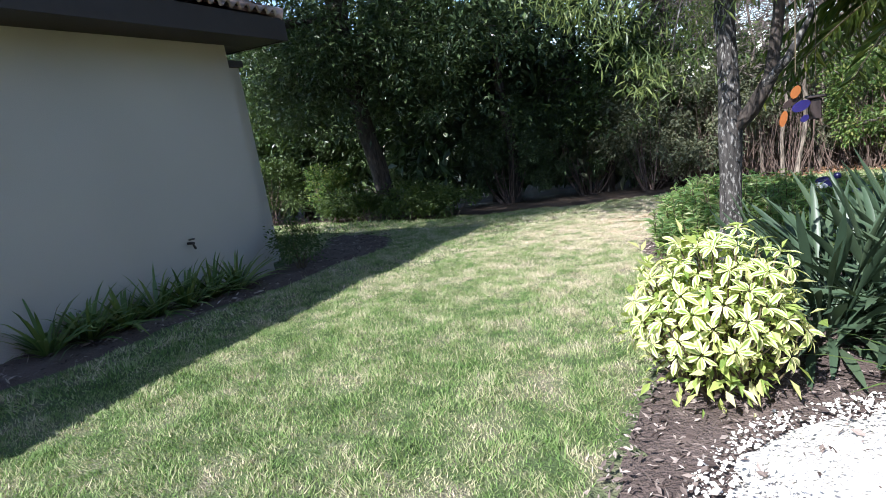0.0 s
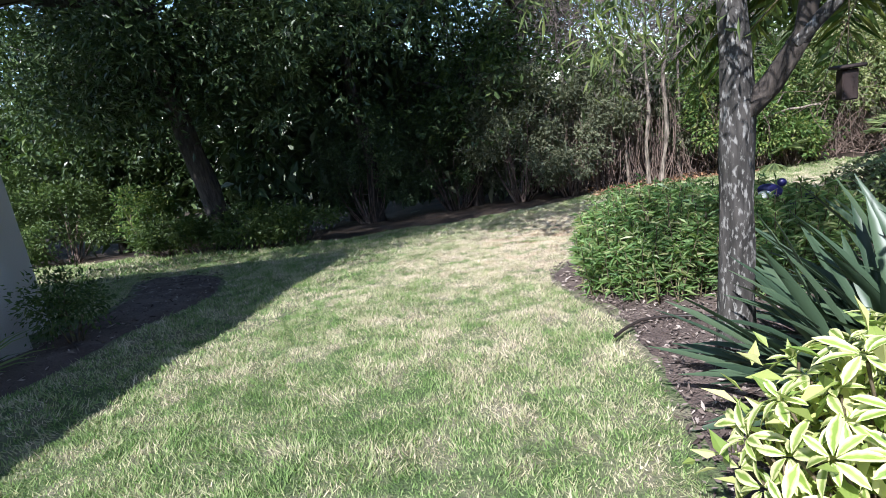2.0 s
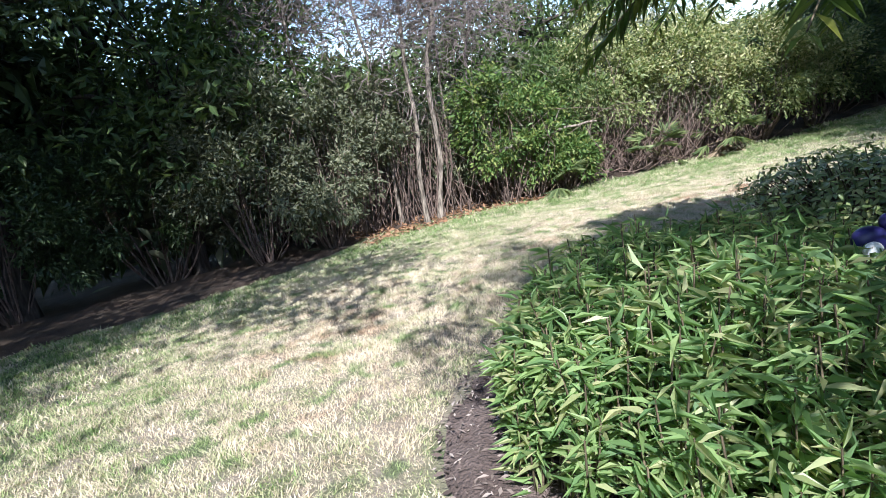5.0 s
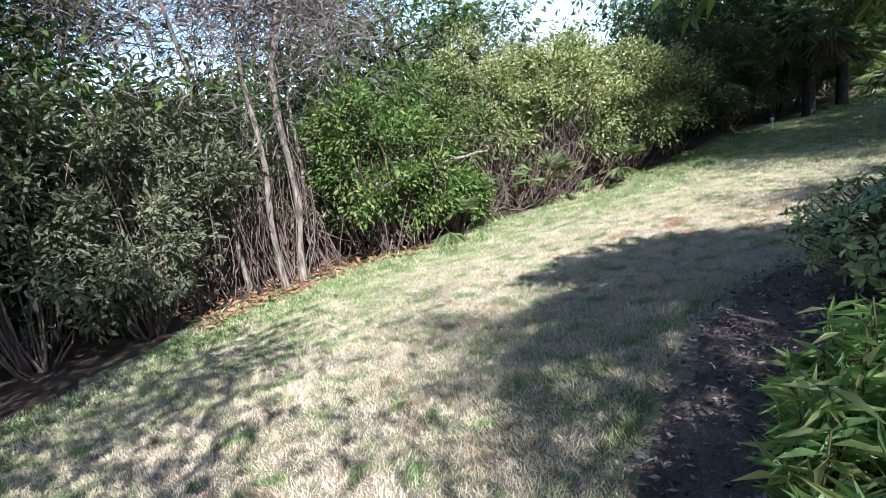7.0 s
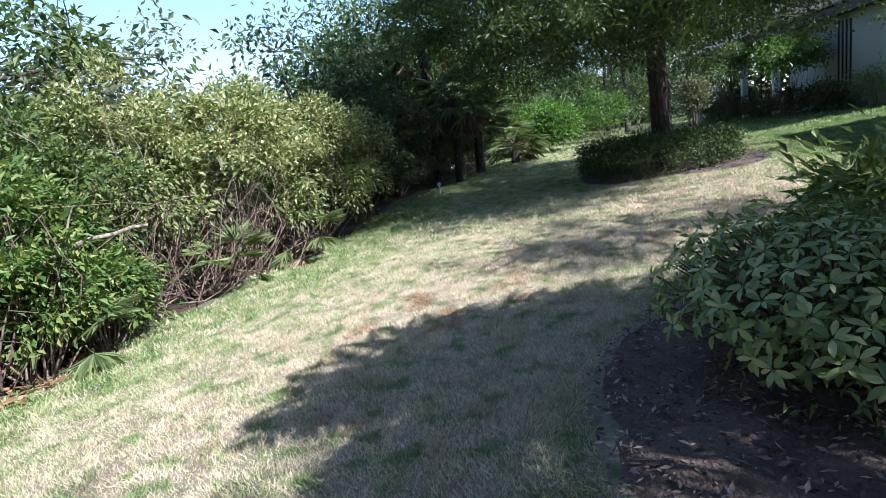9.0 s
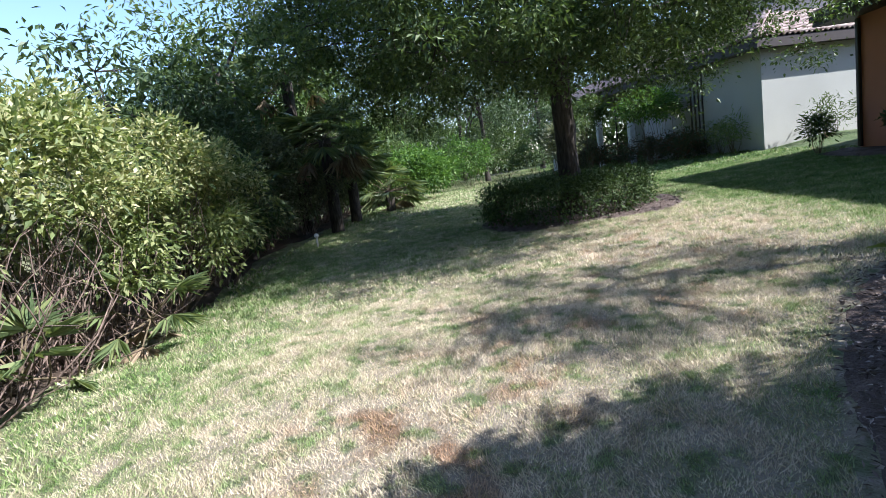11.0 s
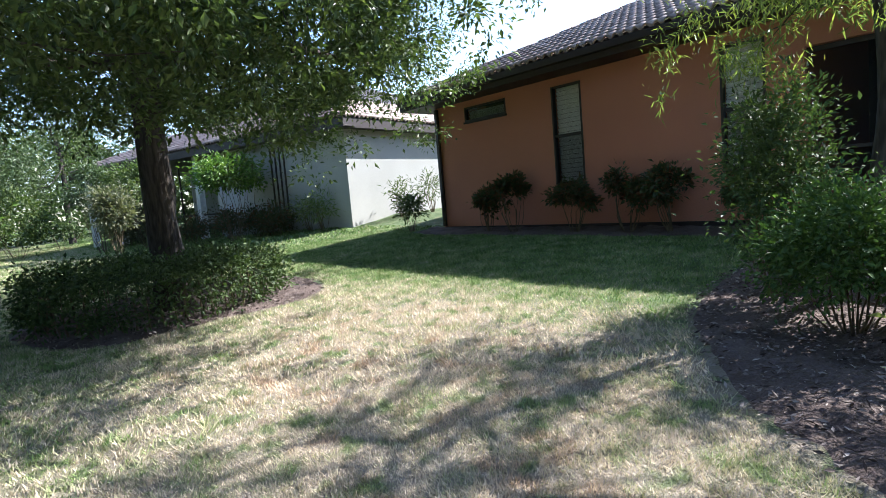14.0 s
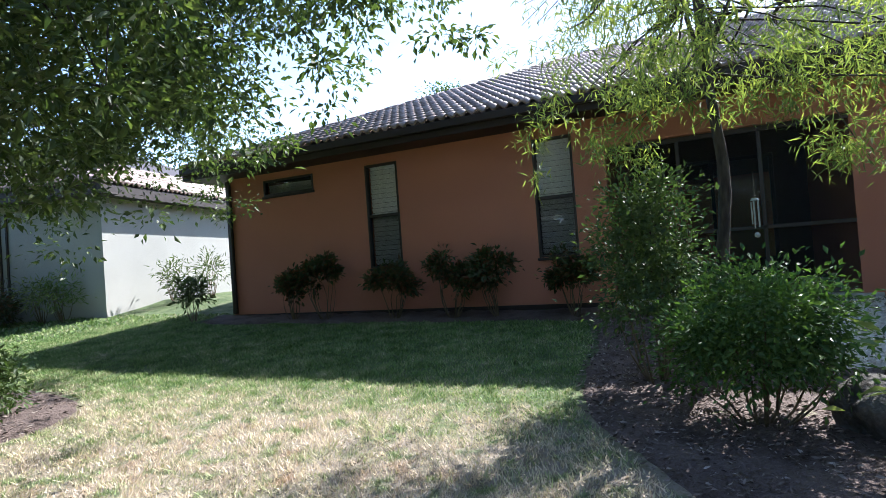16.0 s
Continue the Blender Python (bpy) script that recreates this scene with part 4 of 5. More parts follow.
# pale leaning twin trunks and bare twiggy trees
for bx, by, tx, h, r in ((1.5, 14.55, 0.15, 4.6, 0.042), (1.75, 14.6, 0.5, 4.8, 0.05), (1.15, 14.9, -0.3, 5.0, 0.034), (2.3, 15.3, 0.1, 5.2, 0.034), (0.2, 15.6, -0.4, 5.4, 0.036), (3.1, 16.2, 0.4, 5.0, 0.03)):
    t = tree("bare_tree", "slender pale-barked tree with bare purple-grey twigs", (bx, by), [(0, 0, -0.1)] + [(tx * k + rng.normal() * 0.055, rng.normal() * 0.05, h * k) for k in (0.1, 0.22, 0.34, 0.47, 0.6, 0.74, 0.87)] + [(tx, 0.1, h)], 8, (tx, 0, h * 0.85), (1.3, 1.2, 1.7), 90, 0, 0.3, 0.1, 0.1, None, M_BIRCH, r, group="bare trees", twigs=60, low=-0.9, twig=0.007)
    cl = clumps(150, (tx, 0, h * 0.85), (1.4, 1.3, 1.8), 0.2)
    child("fine_twigwork", quick_mesh("fine_twigwork", *foliage(cl, 19, 0.26, 0.20, 0.016, 0.0, 0.8), M_TWIG), t, "", "stuff")

# ---- island planting ----
def paddle_arrays(L, W, stalk, arch, n=9):
    """One long paddle-shaped leaf on its stalk, folded along the midrib and arching."""
    t = np.linspace(0, 1, n)
    w = np.where(t < stalk, 0.018, W * np.sin(np.pi * np.clip((t - stalk) / (1.0 - stalk), 0, 1) ** 0.8) ** 0.75 + 0.003)
    s = t * L
    y = s * np.cos(arch * t)
    z = -s * np.sin(arch * t) * 0.8
    mid = np.column_stack([np.zeros(n), y, z])
    e = np.column_stack([w / 2, y, z + w * 0.22])
    V = np.concatenate([e * (-1, 1, 1), mid, e])
    F = [(i, i + n, i + n + 1, i + 1) for i in range(n - 1)] + [(i + n, i + 2 * n, i + 2 * n + 1, i + n + 1) for i in range(n - 1)]
    return V, np.array(F)


def paddle_clump(at, count, tall, label, group):
    t = thing("bird_of_paradise", label, "plant", (*at, gz(*at)), group)
    shapes = [quick_mesh("leaf", *paddle_arrays(L, W, st, a), M_PADDLE, True) for L, W, st, a in ((tall, 0.050, 0.48, 0.2), (tall * 0.9, 0.046, 0.45, 0.45), (tall * 0.78, 0.042, 0.42, 0.8))]
    for i in range(count):
        a = rng.uniform(0, 360)
        up = rng.uniform(22, 86)
        ob = child("leaf", shapes[rng.integers(3)], t)
        d = rng.uniform(0.02, 0.24)
        ob.matrix_basis = pose(d * -math.sin(radians(a)), d * math.cos(radians(a)), -0.02, 0, 0, a) @ pose(0, 0, 0, up, rng.uniform(-25, 25), 0)
    return t


for at, n, h in (((0.6, 3.9), 180, 0.98), ((1.0, 4.1), 180, 1.08), ((1.45, 3.75), 150, 1.05), ((1.35, 4.55), 110, 1.15)):
    paddle_clump(at, n, h, "clump of blue-green paddle leaves in bark mulch", "bird of paradise clumps")


def oval_arrays(L, W, n=6, droop=0.3, fold=0.18):
    t = np.linspace(0, 1, n)
    w = W * np.sin(np.pi * t ** 1.15) ** 0.8 + 0.002
    y = t * L
    z = -droop * L * t * t
    mid = np.column_stack([np.zeros(n), y, z])
    e = np.column_stack([w / 2, y, z + w * fold])
    V = np.concatenate([e * (-1, 1, 1), mid, e])
    F = [(i, i + n, i + n + 1, i + 1) for i in range(n - 1)] + [(i + n, i + 2 * n, i + 2 * n + 1, i + n + 1) for i in range(n - 1)]
    rim = np.concatenate([np.full(n, 0.55), np.zeros(n), np.full(n, 0.55)])
    return V, np.array(F), rim


def rosette_shrub(name, label, at, r, rosettes, leaves, L, W, mat, rest_mat, inner_mat, inner, fill=0.88):
    """A low bush of leaf rosettes; the outer leaves are pieces of their own."""
    t = thing(name, label, "shrub", (*at, gz(*at)))
    forms = [oval_arrays(L * k, W * k) for k in (1.0, 0.82, 0.65)]
    shapes = [quick_mesh("leaf", V, F, mat, True, ("rim", rim)) for V, F, rim in forms]
    made, rest, rims = 0, [], []
    c = np.array((0, 0, r[2] * 0.95))
    i = np.arange(rosettes) + 0.5
    ph, th = np.arccos(1 - 1.25 * i / rosettes), np.pi * (1 + 5 ** 0.5) * i
    D = np.stack([np.cos(th) * np.sin(ph), np.sin(th) * np.sin(ph), np.cos(ph)], 1)
    stems = []
    for d in D:
        p = c + d * np.asarray(r) * rng.uniform(0.78, 1.08)
        p[2] = max(p[2], 0.10)
        q = Vector(d + np.array((0, 0, 0.5))).to_track_quat("Z", "Y").to_matrix().to_4x4()
        stems.append(limb((d[0] * 0.05, d[1] * 0.05, -0.02), p - d * 0.02, 0.008, 0.004, 0.06, 5, 5)[0])
        a0 = rng.uniform(0, 360)
        for j in range(leaves):
            w = rng.integers(3)
            m = Matrix.Translation(p) @ q @ pose(0, 0, 0, 0, 0, a0 + j * 360 / leaves + rng.uniform(-18, 18)) @ pose(0, 0.008, 0, rng.uniform(-25, 42), rng.uniform(-20, 20), 0)
            made += 1
            if made <= 300:
                child("leaf", shapes[w], t).matrix_basis = m
                continue
            V, F, rim = forms[w]
            a = np.array(m)
            rest.append((V @ a[:3, :3].T + a[:3, 3], F))
            rims.append(rim)
    if rest:
        child("lower_leaves", quick_mesh("lower_leaves", *join(rest), rest_mat, True, ("rim", np.concatenate(rims))), t, "", "stuff")
    child("branchwork", quick_mesh("branchwork", *join(stems), M_STEM, True), t, "", "stuff")
    cl = clumps(inner, c, np.asarray(r) * fill, 0.35, -0.8)
    cl[:, 2] = np.maximum(cl[:, 2], 0.06)
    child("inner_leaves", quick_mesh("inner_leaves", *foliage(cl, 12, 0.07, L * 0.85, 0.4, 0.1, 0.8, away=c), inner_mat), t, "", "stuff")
    return t


rosette_shrub("variegated_shrub", "low yellow-green and cream variegated shrub in sun", (0.0, 2.88), (0.38, 0.38, 0.43), 96, 8, 0.082, 0.027, M_VARIEG, M_VARIEG_R, M_VARIEG_S, 130, 0.80)
rosette_shrub("umbrella_shrub", "dark glossy shrub with drooping leaf whorls", (3.15, 8.1), (0.92, 0.85, 0.38), 300, 8, 0.070, 0.026, M_SCHEF, M_SCHEF_R, M_SCHEF_SHADED, 240)
shrub("croton_shrub", "dark leafy shrub behind the umbrella shrub", (4.5, 7.3), (0.6, 0.6, 0.3), 100, 30, 0.13, 0.11, 0.4, M_SCHEF_SHADED, 12)

# lance-leaved ground cover hedge
HEDGE = smooth_loop([(-0.42, 5.95), (0.35, 5.62), (1.15, 5.9), (1.7, 6.6), (1.85, 7.4), (1.6, 7.95), (1.05, 8.1), (0.5, 7.98), (0.0, 7.65), (-0.38, 7.2), (-0.55, 6.6)], 6)
hx, hy = rng.uniform(-0.7, 2.6, 1900), rng.uniform(5.5, 8.8, 1900)
k = inside(hx, hy, HEDGE)
hx, hy = hx[k], hy[k]
hedge = thing("lance_leaf_hedge", "low spreading hedge of long narrow green leaves", "hedge")
hh = 0.62 + 0.07 * np.sin(3 * hx + 1) + 0.06 * np.sin(4.1 * hy) + 0.05 * rng.normal(size=len(hx))
dist = np.min(np.linalg.norm(np.stack([hx, hy], 1)[:, None] - HEDGE[None], axis=2), 1)
hh = hh * (0.72 + 0.28 * ease(0, 0.25, dist))
base = np.column_stack([hx, hy, ground_z(hx, hy)])
tops = base + np.column_stack([rng.normal(size=(len(hx), 2)) * 0.06, hh])
stemV, leafP, leafD = [], [], []
for a, b in zip(base, tops):
    stemV.append(limb(a, b, 0.005, 0.003, 0.03, 3, 4)[0])
f = rng.random((len(hx), 46)) ** 0.6
P = base[:, None] + (tops - base)[:, None] * f[..., None]
D = rng.normal(size=P.shape) * (1, 1, 0.35) + (0, 0, 0.35)
P, D = P.reshape(-1, 3), D.reshape(-1, 3)
L = 0.088 * (0.6 + 0.8 * rng.random(len(P)))
child("foliage", quick_mesh("foliage", *leaf_arrays(P, D, L, L * 0.155, 0.15, 0.3), M_HEDGE), hedge, "", "stuff")
child("branchwork", quick_mesh("branchwork", *join(stemV), M_STEM, True), hedge, "", "stuff")


def narrow_tree(at, trunk, fork, crown_c, crown_r, n, per, bark, label, r0, skirt=(), sprays=22, leaf_mat=M_WILLOW):
    t = tree("bottlebrush_tree", label, at, trunk, fork, crown_c, crown_r, n, 0, 0.1, 0.1, 0.1, None, bark, r0, twigs=300, inner=0.4, low=-0.6, big=40, spread=0.25)
    cl = boughs(clumps(70, crown_c, crown_r, 0.4, -0.85), n, 0.22, 0.9)
    for p in skirt:
        cl = np.concatenate([cl, boughs(np.array([p]), sprays, 0.24, 0.7)])
        child("limb", quick_mesh("limb", *limb((0.05, 0, p[2] + 0.75), p, 0.010, 0.004, 0.1, 7, 6)[0], bark, True), t)
    m = len(cl) * per
    C = np.repeat(cl, per, 0)
    D = rng.normal(size=(m, 3)) + (0, 0, -0.75)
    L = 0.088 * (0.6 + 0.8 * rng.random(m))
    child("crown", quick_mesh("crown", *leaf_arrays(C + rng.normal(size=(m, 3)) * 0.07, D, L, L * 0.15, 0.1, 0.1), leaf_mat), t, "", "stuff")
    return t


narrow_tree((0.12, 4.55), [(0, 0, -0.05), (0.02, 0, 0.7), (0.03, -0.03, 1.45), (0.02, 0.1, 2.2), (0.05, 0.05, 4.6)], 11, (0.25, 0.45, 3.45), (1.5, 1.6, 1.85), 760, 40, M_BARKPALE, "flaking pale-barked weeping tree in the island bed", 0.085, ((-0.32, -0.1, 1.85), (-0.5, 0.1, 2.1), (-0.75, -0.1, 2.2)), 7)
narrow_tree((5.93, 5.15), [(0, 0, -0.05), (0.05, 0, 0.8), (-0.03, 0.03, 1.6), (0.05, 0.0, 2.5), (0.1, 0.05, 3.9)], 15, (-0.45, 0.2, 3.5), (2.0, 1.8, 1.4), 560, 32, M_BARKDARK, "airy narrow-leaved tree before the dark patio", 0.056, ((1.0, 0.4, 2.1), (0.6, 0.6, 2.0), (-0.5, 0.6, 2.1), (-1.0, 0.5, 2.2), (-1.5, 0.4, 2.0), (-1.9, 0.6, 1.75), (-1.3, 0.3, 2.5), (0.2, 0.5, 2.3), (-0.9, 0.2, 1.75), (-1.6, 0.1, 2.3), (-2.3, 0.3, 2.2), (-0.3, 0.3, 2.6), (0.8, 0.3, 2.6)), 14, M_WILLOW_BACKLIT)
shrub("upright_shrub", "tall dark upright leafy shrub beside the patio tree", (6.5, 5.65), (0.36, 0.36, 0.85), 210, 34, 0.09, 0.050, 0.5, M_BOX, 10, 0.06)
shrub("rounded_shrub", "rounded bright green shrub on bare stems in mulch", (5.85, 6.45), (0.47, 0.46, 0.42), 300, 34, 0.08, 0.044, 0.5, M_ROUND, 14, 0.10)

pale_tree = [o for o in scene.objects if o.name == "bottlebrush_tree"][0]
# dark bark here puts the crown's shade into this pale tree's limb
child("limb", quick_mesh("limb", *tube_arrays([(0.03, 0, 1.28), (0.16, -0.05, 1.42), (0.27, -0.1, 1.62), (0.32, -0.12, 2.0), (0.36, -0.1, 2.6)], [0.058, 0.052, 0.042, 0.034, 0.024], 9, 0.13), M_BARKDARK, True), pale_tree)
child("limb", quick_mesh("limb", *tube_arrays([(0.24, -0.1, 1.58), (0.36, -0.18, 1.72), (0.48, -0.22, 1.95), (0.52, -0.2, 2.4)], [0.032, 0.026, 0.018, 0.010], 8, 0.13), M_BARKPALE, True), pale_tree)

# palm in the island
def palm(at, h, fronds, L, label):
    t = thing("palm", label, "palm", (*at, gz(*at)))
    tr = [(0, 0, -0.05), (0.05, 0.02, h * 0.3), (0.02, 0.05, h * 0.7), (0, 0, h)]
    child("trunk", quick_mesh("trunk", *tube_arrays(tr, [0.11, 0.085, 0.08, 0.09], 12, 0.05), M_STEM, True), t)
    for i in range(fronds):
        a = i * 2.399 + rng.normal() * 0.1
        up = rng.uniform(-0.05, 1.15)
        s = np.linspace(0, 1, 14)
        rad = L * (np.cos(up) * s + 0.12 * s * s)
        z = h + L * (np.sin(up) * s - 0.64 * s * s)
        mid = np.column_stack([rad * math.cos(a), rad * math.sin(a), z])
        k = np.linspace(1.0, 13, 40)
        C = np.stack([np.interp(k, np.arange(14), mid[:, j]) for j in range(3)], 1)
        T = unit(np.gradient(C, axis=0))
        S = unit(np.cross(T, (0, 0, 1.0)))
        ll = 0.40 * np.sin(np.pi * np.linspace(0.12, 0.97, 40)) ** 0.6
        rows = []
        for sg in (-1, 1):
            rows.append(leaf_arrays(C, S * sg + T * 0.55 - np.array((0, 0, 0.35)), ll, 0.025, 0.1, 0.25))
        fr = child("frond", quick_mesh("frond", *join(rows), M_PALM), t)
        child("midrib", quick_mesh("midrib", *tube_arrays(mid, np.linspace(0.013, 0.003, 14), 5), M_STEM, True), fr)
    return t


palm((2.4, 7.05), 2.75, 56, 1.8, "small feathery palm rising from the island bed")
# second palm is an addition that casts more shade on mulch and lawn
palm((2.75, 6.15), 3.0, 34, 1.5, "added feathery palm behind the other, placed to shade the bed and lawn")

# rock
def rock(at, r, label):
    bm = bmesh.new()
    bmesh.ops.create_icosphere(bm, subdivisions=4, radius=1)
    for v in bm.verts:
        d = 1 + 0.28 * noise.noise(v.co * 1.6 + Vector((at[0], 2, 3))) + 0.10 * noise.noise(v.co * 5)
        v.co = Vector((v.co.x * r[0], v.co.y * r[1], v.co.z * r[2])) * d
    for f_ in bm.faces:
        f_.smooth = True
    me = bpy.data.meshes.new("rock")
    bm.to_mesh(me)
    bm.free()
    me.materials.append(M_ROCK)
    ob = new("rock", me)
    ob.matrix_basis = pose(at[0], at[1], gz(*at) + r[2] * 0.55)
    return tagged(ob, label, "rock")


rock((5.22, 6.45), (0.26, 0.22, 0.20), "dark weathered boulder in the mulch bed")

# oak hedge ring
def ring_hedge(cx, cy, r0, r1, h):
    t = thing("clipped_hedge", "clipped dark green hedge ring round the oak trunk", "hedge", (cx, cy, gz(cx, cy)))
    n = 1150
    a = rng.uniform(0, 2 * np.pi, n)
    k = rng.random(n)
    rr = np.where(k < 0.5, r1, rng.uniform(r0, r1, n)) * (1 + 0.04 * np.sin(5 * a) + 0.03 * rng.normal(size=n))
    zz = np.where(k < 0.5, rng.uniform(0.08, h, n), h + 0.03 * rng.normal(size=n))
    cl = np.column_stack([rr * np.cos(a), rr * np.sin(a), zz])
    child("foliage", quick_mesh("foliage", *foliage(cl, 18, 0.07, 0.06, 0.5, 0.0, 0.9), M_BOX), t, "", "stuff")
    arr = [limb((1.1 * math.cos(b) * r1 * 0.8, 1.1 * math.sin(b) * r1 * 0.8, -0.05), (r1 * 0.9 * math.cos(b), r1 * 0.9 * math.sin(b), h * 0.8), 0.012, 0.006, 0.05, 4, 5)[0] for b in np.linspace(0, 6.28, 60)]
    child("branchwork", quick_mesh("branchwork", *join(arr), M_STEM, True), t, "", "stuff")


ring_hedge(13.15, 8.6, 0.3, 1.5, 0.62)

# shrubs along the terracotta wall
for x, r, h in ((12.6, 0.30, 0.30), (11.95, 0.46, 0.44), (10.6, 0.34, 0.32), (9.6, 0.40, 0.42), (8.85, 0.36, 0.42), (7.75, 0.32, 0.38)):
    shrub("foundation_shrub", "dark sparse shrub with reddish tips below the wall", (x, 2.72), (r, r * 0.8, h), 60, 26, 0.06, 0.08, 0.55, M_IXORA, 9, 0.22, 0.05, "shrubs along the terracotta wall", low=-0.4, big=9)
shrub("corner_shrub", "sunlit upright croton at the house corner", (15.0, 2.75), (0.2, 0.2, 0.3), 26, 22, 0.09, 0.11, 0.4, M_BOX, 8, 0.25)

# strap-leaved plants
def strap_lily(at, label, group=""):
    t = thing("strap_lily", label, "plant", (*at, gz(*at)), group)
    n = 58
    a = rng.uniform(0, 2 * np.pi, n)
    rows = []
    for j in range(n):
        up = rng.uniform(0.45, 1.35)
        L = rng.uniform(0.45, 0.8)
        s = np.linspace(0, 1, 5)
        p = np.column_stack([np.cos(a[j]) * L * np.cos(up) * s * 1.2, np.sin(a[j]) * L * np.cos(up) * s * 1.2, L * np.sin(up) * s - 0.22 * s ** 2.5])
        side = np.array([-math.sin(a[j]), math.cos(a[j]), 0.2]) * 0.019
        w = (1 - s ** 2)[:, None] * side
        rows.append((np.concatenate([p - w, p + w]), np.array([(i, i + 5, i + 6, i + 1) for i in range(4)])))
    child("foliage", quick_mesh("foliage", *join(rows), M_LILY), t, "", "stuff")


for y in (2.5, 2.85, 3.2, 3.55, 3.9, 4.25, 4.6):
    strap_lily((-4.98, y), "clump of arching strap leaves by the cream wall", "lilies along the wall")
strap_lily((1.05, 3.0), "strap-leaved plant at the edge of the white shell")
shrub("corner_shrub", "small round shrub at the cream house corner", (-5.0, 5.75), (0.28, 0.28, 0.3), 60, 24, 0.07, 0.05, 0.45, M_WOODLEAF, 8, 0.06)

# by the pale house
shrub("topiary_tree", "small tree with a bright green rounded crown", (21.6, 4.3), (0.85, 0.85, 0.5), 150, 34, 0.16, 0.11, 0.5, M_BRIGHT, 14, 1.45, category="tree")
for x, y, h, m in ((18.9, 2.8, 0.5, M_LILY), (19.5, 2.9, 0.4, M_PEPPER), (17.7, 0.9, 0.45, M_WOODLEAF), (17.7, -0.2, 0.5, M_WOODLEAF), (20.6, 2.9, 0.4, M_GREYGREEN), (22.8, 3.0, 0.4, M_IXORA), (24.0, 3.2, 0.5, M_GREYGREEN), (26.5, 4.0, 0.5, M_WOODLEAF)):
    shrub("garden_shrub", "thin leggy garden shrub beside the pale wall", (x, y), (0.35, 0.3, h), 26, 16, 0.12, 0.13, 0.2, m, 12, 0.15, group="shrubs by the pale house")
shrub("far_shrub", "bright green leafy shrub at the far lawn edge", (25.5, 12.6), (1.7, 1.2, 1.0), 260, 30, 0.2, 0.16, 0.5, M_BRIGHT, 10, 0.1)


for x, y, r, h, z, m in ((25.6, 5.6, 0.9, 0.9, 1.3, M_WOODLEAF), (23.9, 6.9, 0.45, 0.8, 0.5, M_GREYGREEN), (27.8, 6.6, 1.0, 1.0, 1.2, M_OAKLEAF)):
    shrub("garden_tree", "small trimmed tree in the neighbour's garden", (x, y), (r, r, h), 110, 30, 0.15, 0.12, 0.45, m, 12, z, group="small trees in the neighbour's garden", category="tree", big=16)
for x, y in ((20.4, 3.5), (21.5, 3.6), (22.7, 4.0), (24.3, 4.6), (26.2, 5.0)):
    shrub("garden_shrub", "dark low shrub in the shade of the pale wall", (x, y), (0.55, 0.4, 0.4), 60, 24, 0.12, 0.1, 0.4, M_IXORA, 8, 0.05, group="shrubs by the pale house")


# fan palms at the wood's edge
def fan_palm(at, h, n, L, label):
    t = thing("fan_palm", label, "palm", (*at, gz(*at)), "fan palms")
    if h > 0.5:
        child("trunk", quick_mesh("trunk", *tube_arrays([(0, 0, -0.05), (0.03, 0, h * 0.5), (0, 0, h)], [0.17, 0.15, 0.15], 12, 0.08), M_BARKDARK, True), t)
    for i in range(n):
        a, up = i * 2.399, rng.uniform(-0.9, 1.2)
        d = np.array((math.cos(a) * math.cos(up), math.sin(a) * math.cos(up), math.sin(up)))
        c = np.array((0, 0, h)) + d * L * 0.8
        side = unit(np.cross(d, (0, 0, 1.0)))
        k = np.linspace(-1.35, 1.35, 22)
        D = d[None] * np.cos(k)[:, None] + side[None] * np.sin(k)[:, None] - np.array((0, 0, 0.25))
        fr = child("frond", quick_mesh("frond", *leaf_arrays(np.repeat(c[None], 22, 0), D, L * 0.75, L * 0.06, 0.1, 0.2), M_DEADFROND if up < -0.5 else M_FAN), t)
        child("stalk", quick_mesh("stalk", *limb((0, 0, h - 0.03), c, 0.012, 0.007, 0.03, 4, 5)[0], M_STEM, True), fr)


fan_palm((7.6, 13.9), 0.35, 11, 0.5, "low fan palm at the foot of the brush")
fan_palm((6.2, 14.2), 0.3, 9, 0.5, "low fan palm at the foot of the brush")
fan_palm((3.9, 14.1), 0.25, 8, 0.45, "low fan palm at the foot of the brush")
fan_palm((20.6, 13.2), 0.7, 20, 0.9, "fan palm with a skirt of yellowing fronds")
fan_palm((17.2, 15.0), 4.2, 22, 1.1, "tall fan palm standing among the wood's trees")
fan_palm((16.3, 14.0), 2.4, 30, 0.95, "fan palm with hanging fronds at the wood's edge")
fan_palm((18.3, 13.9), 1.6, 26, 0.9, "fan palm with hanging fronds at the wood's edge")
fan_palm((13.6, 15.4), 1.5, 18, 0.9, "fan palm in deep shade at the wood's edge")

# fallen log and dead brush under the pale shrubs
t = thing("fallen_branch", "bleached forked dead branch caught in the brush", "branch", (3.55, 13.62, gz(3.55, 13.62)))
child("branch", quick_mesh("branch", *limb((-0.7, 0.5, 0.95), (0.95, 0.0, 1.2), 0.036, 0.016, 0.11, 9, 8)[0], M_BIRCH, True), t)
child("side_branch", quick_mesh("side_branch", *limb((0.1, 0.26, 1.06), (0.38, 0.2, 1.5), 0.02, 0.006, 0.12, 6, 7)[0], M_BIRCH, True), t)
t = thing("dead_brush", "tangle of bare reddish-grey stems under the shrubs", "brush", (5.3, 14.2, gz(5.3, 14.2)), kind="stuff")
rows = []
for i in range(520):
    a = np.array((rng.uniform(-2.2, 3.6), rng.uniform(0.0, 1.5), rng.uniform(0, 0.15)))
    rows.append(limb(a, a + (rng.normal() * 0.7, rng.normal() * 0.4 - 0.15, rng.uniform(0.4, 1.6)), rng.uniform(0.006, 0.013), 0.003, 0.18, 6, 4)[0])
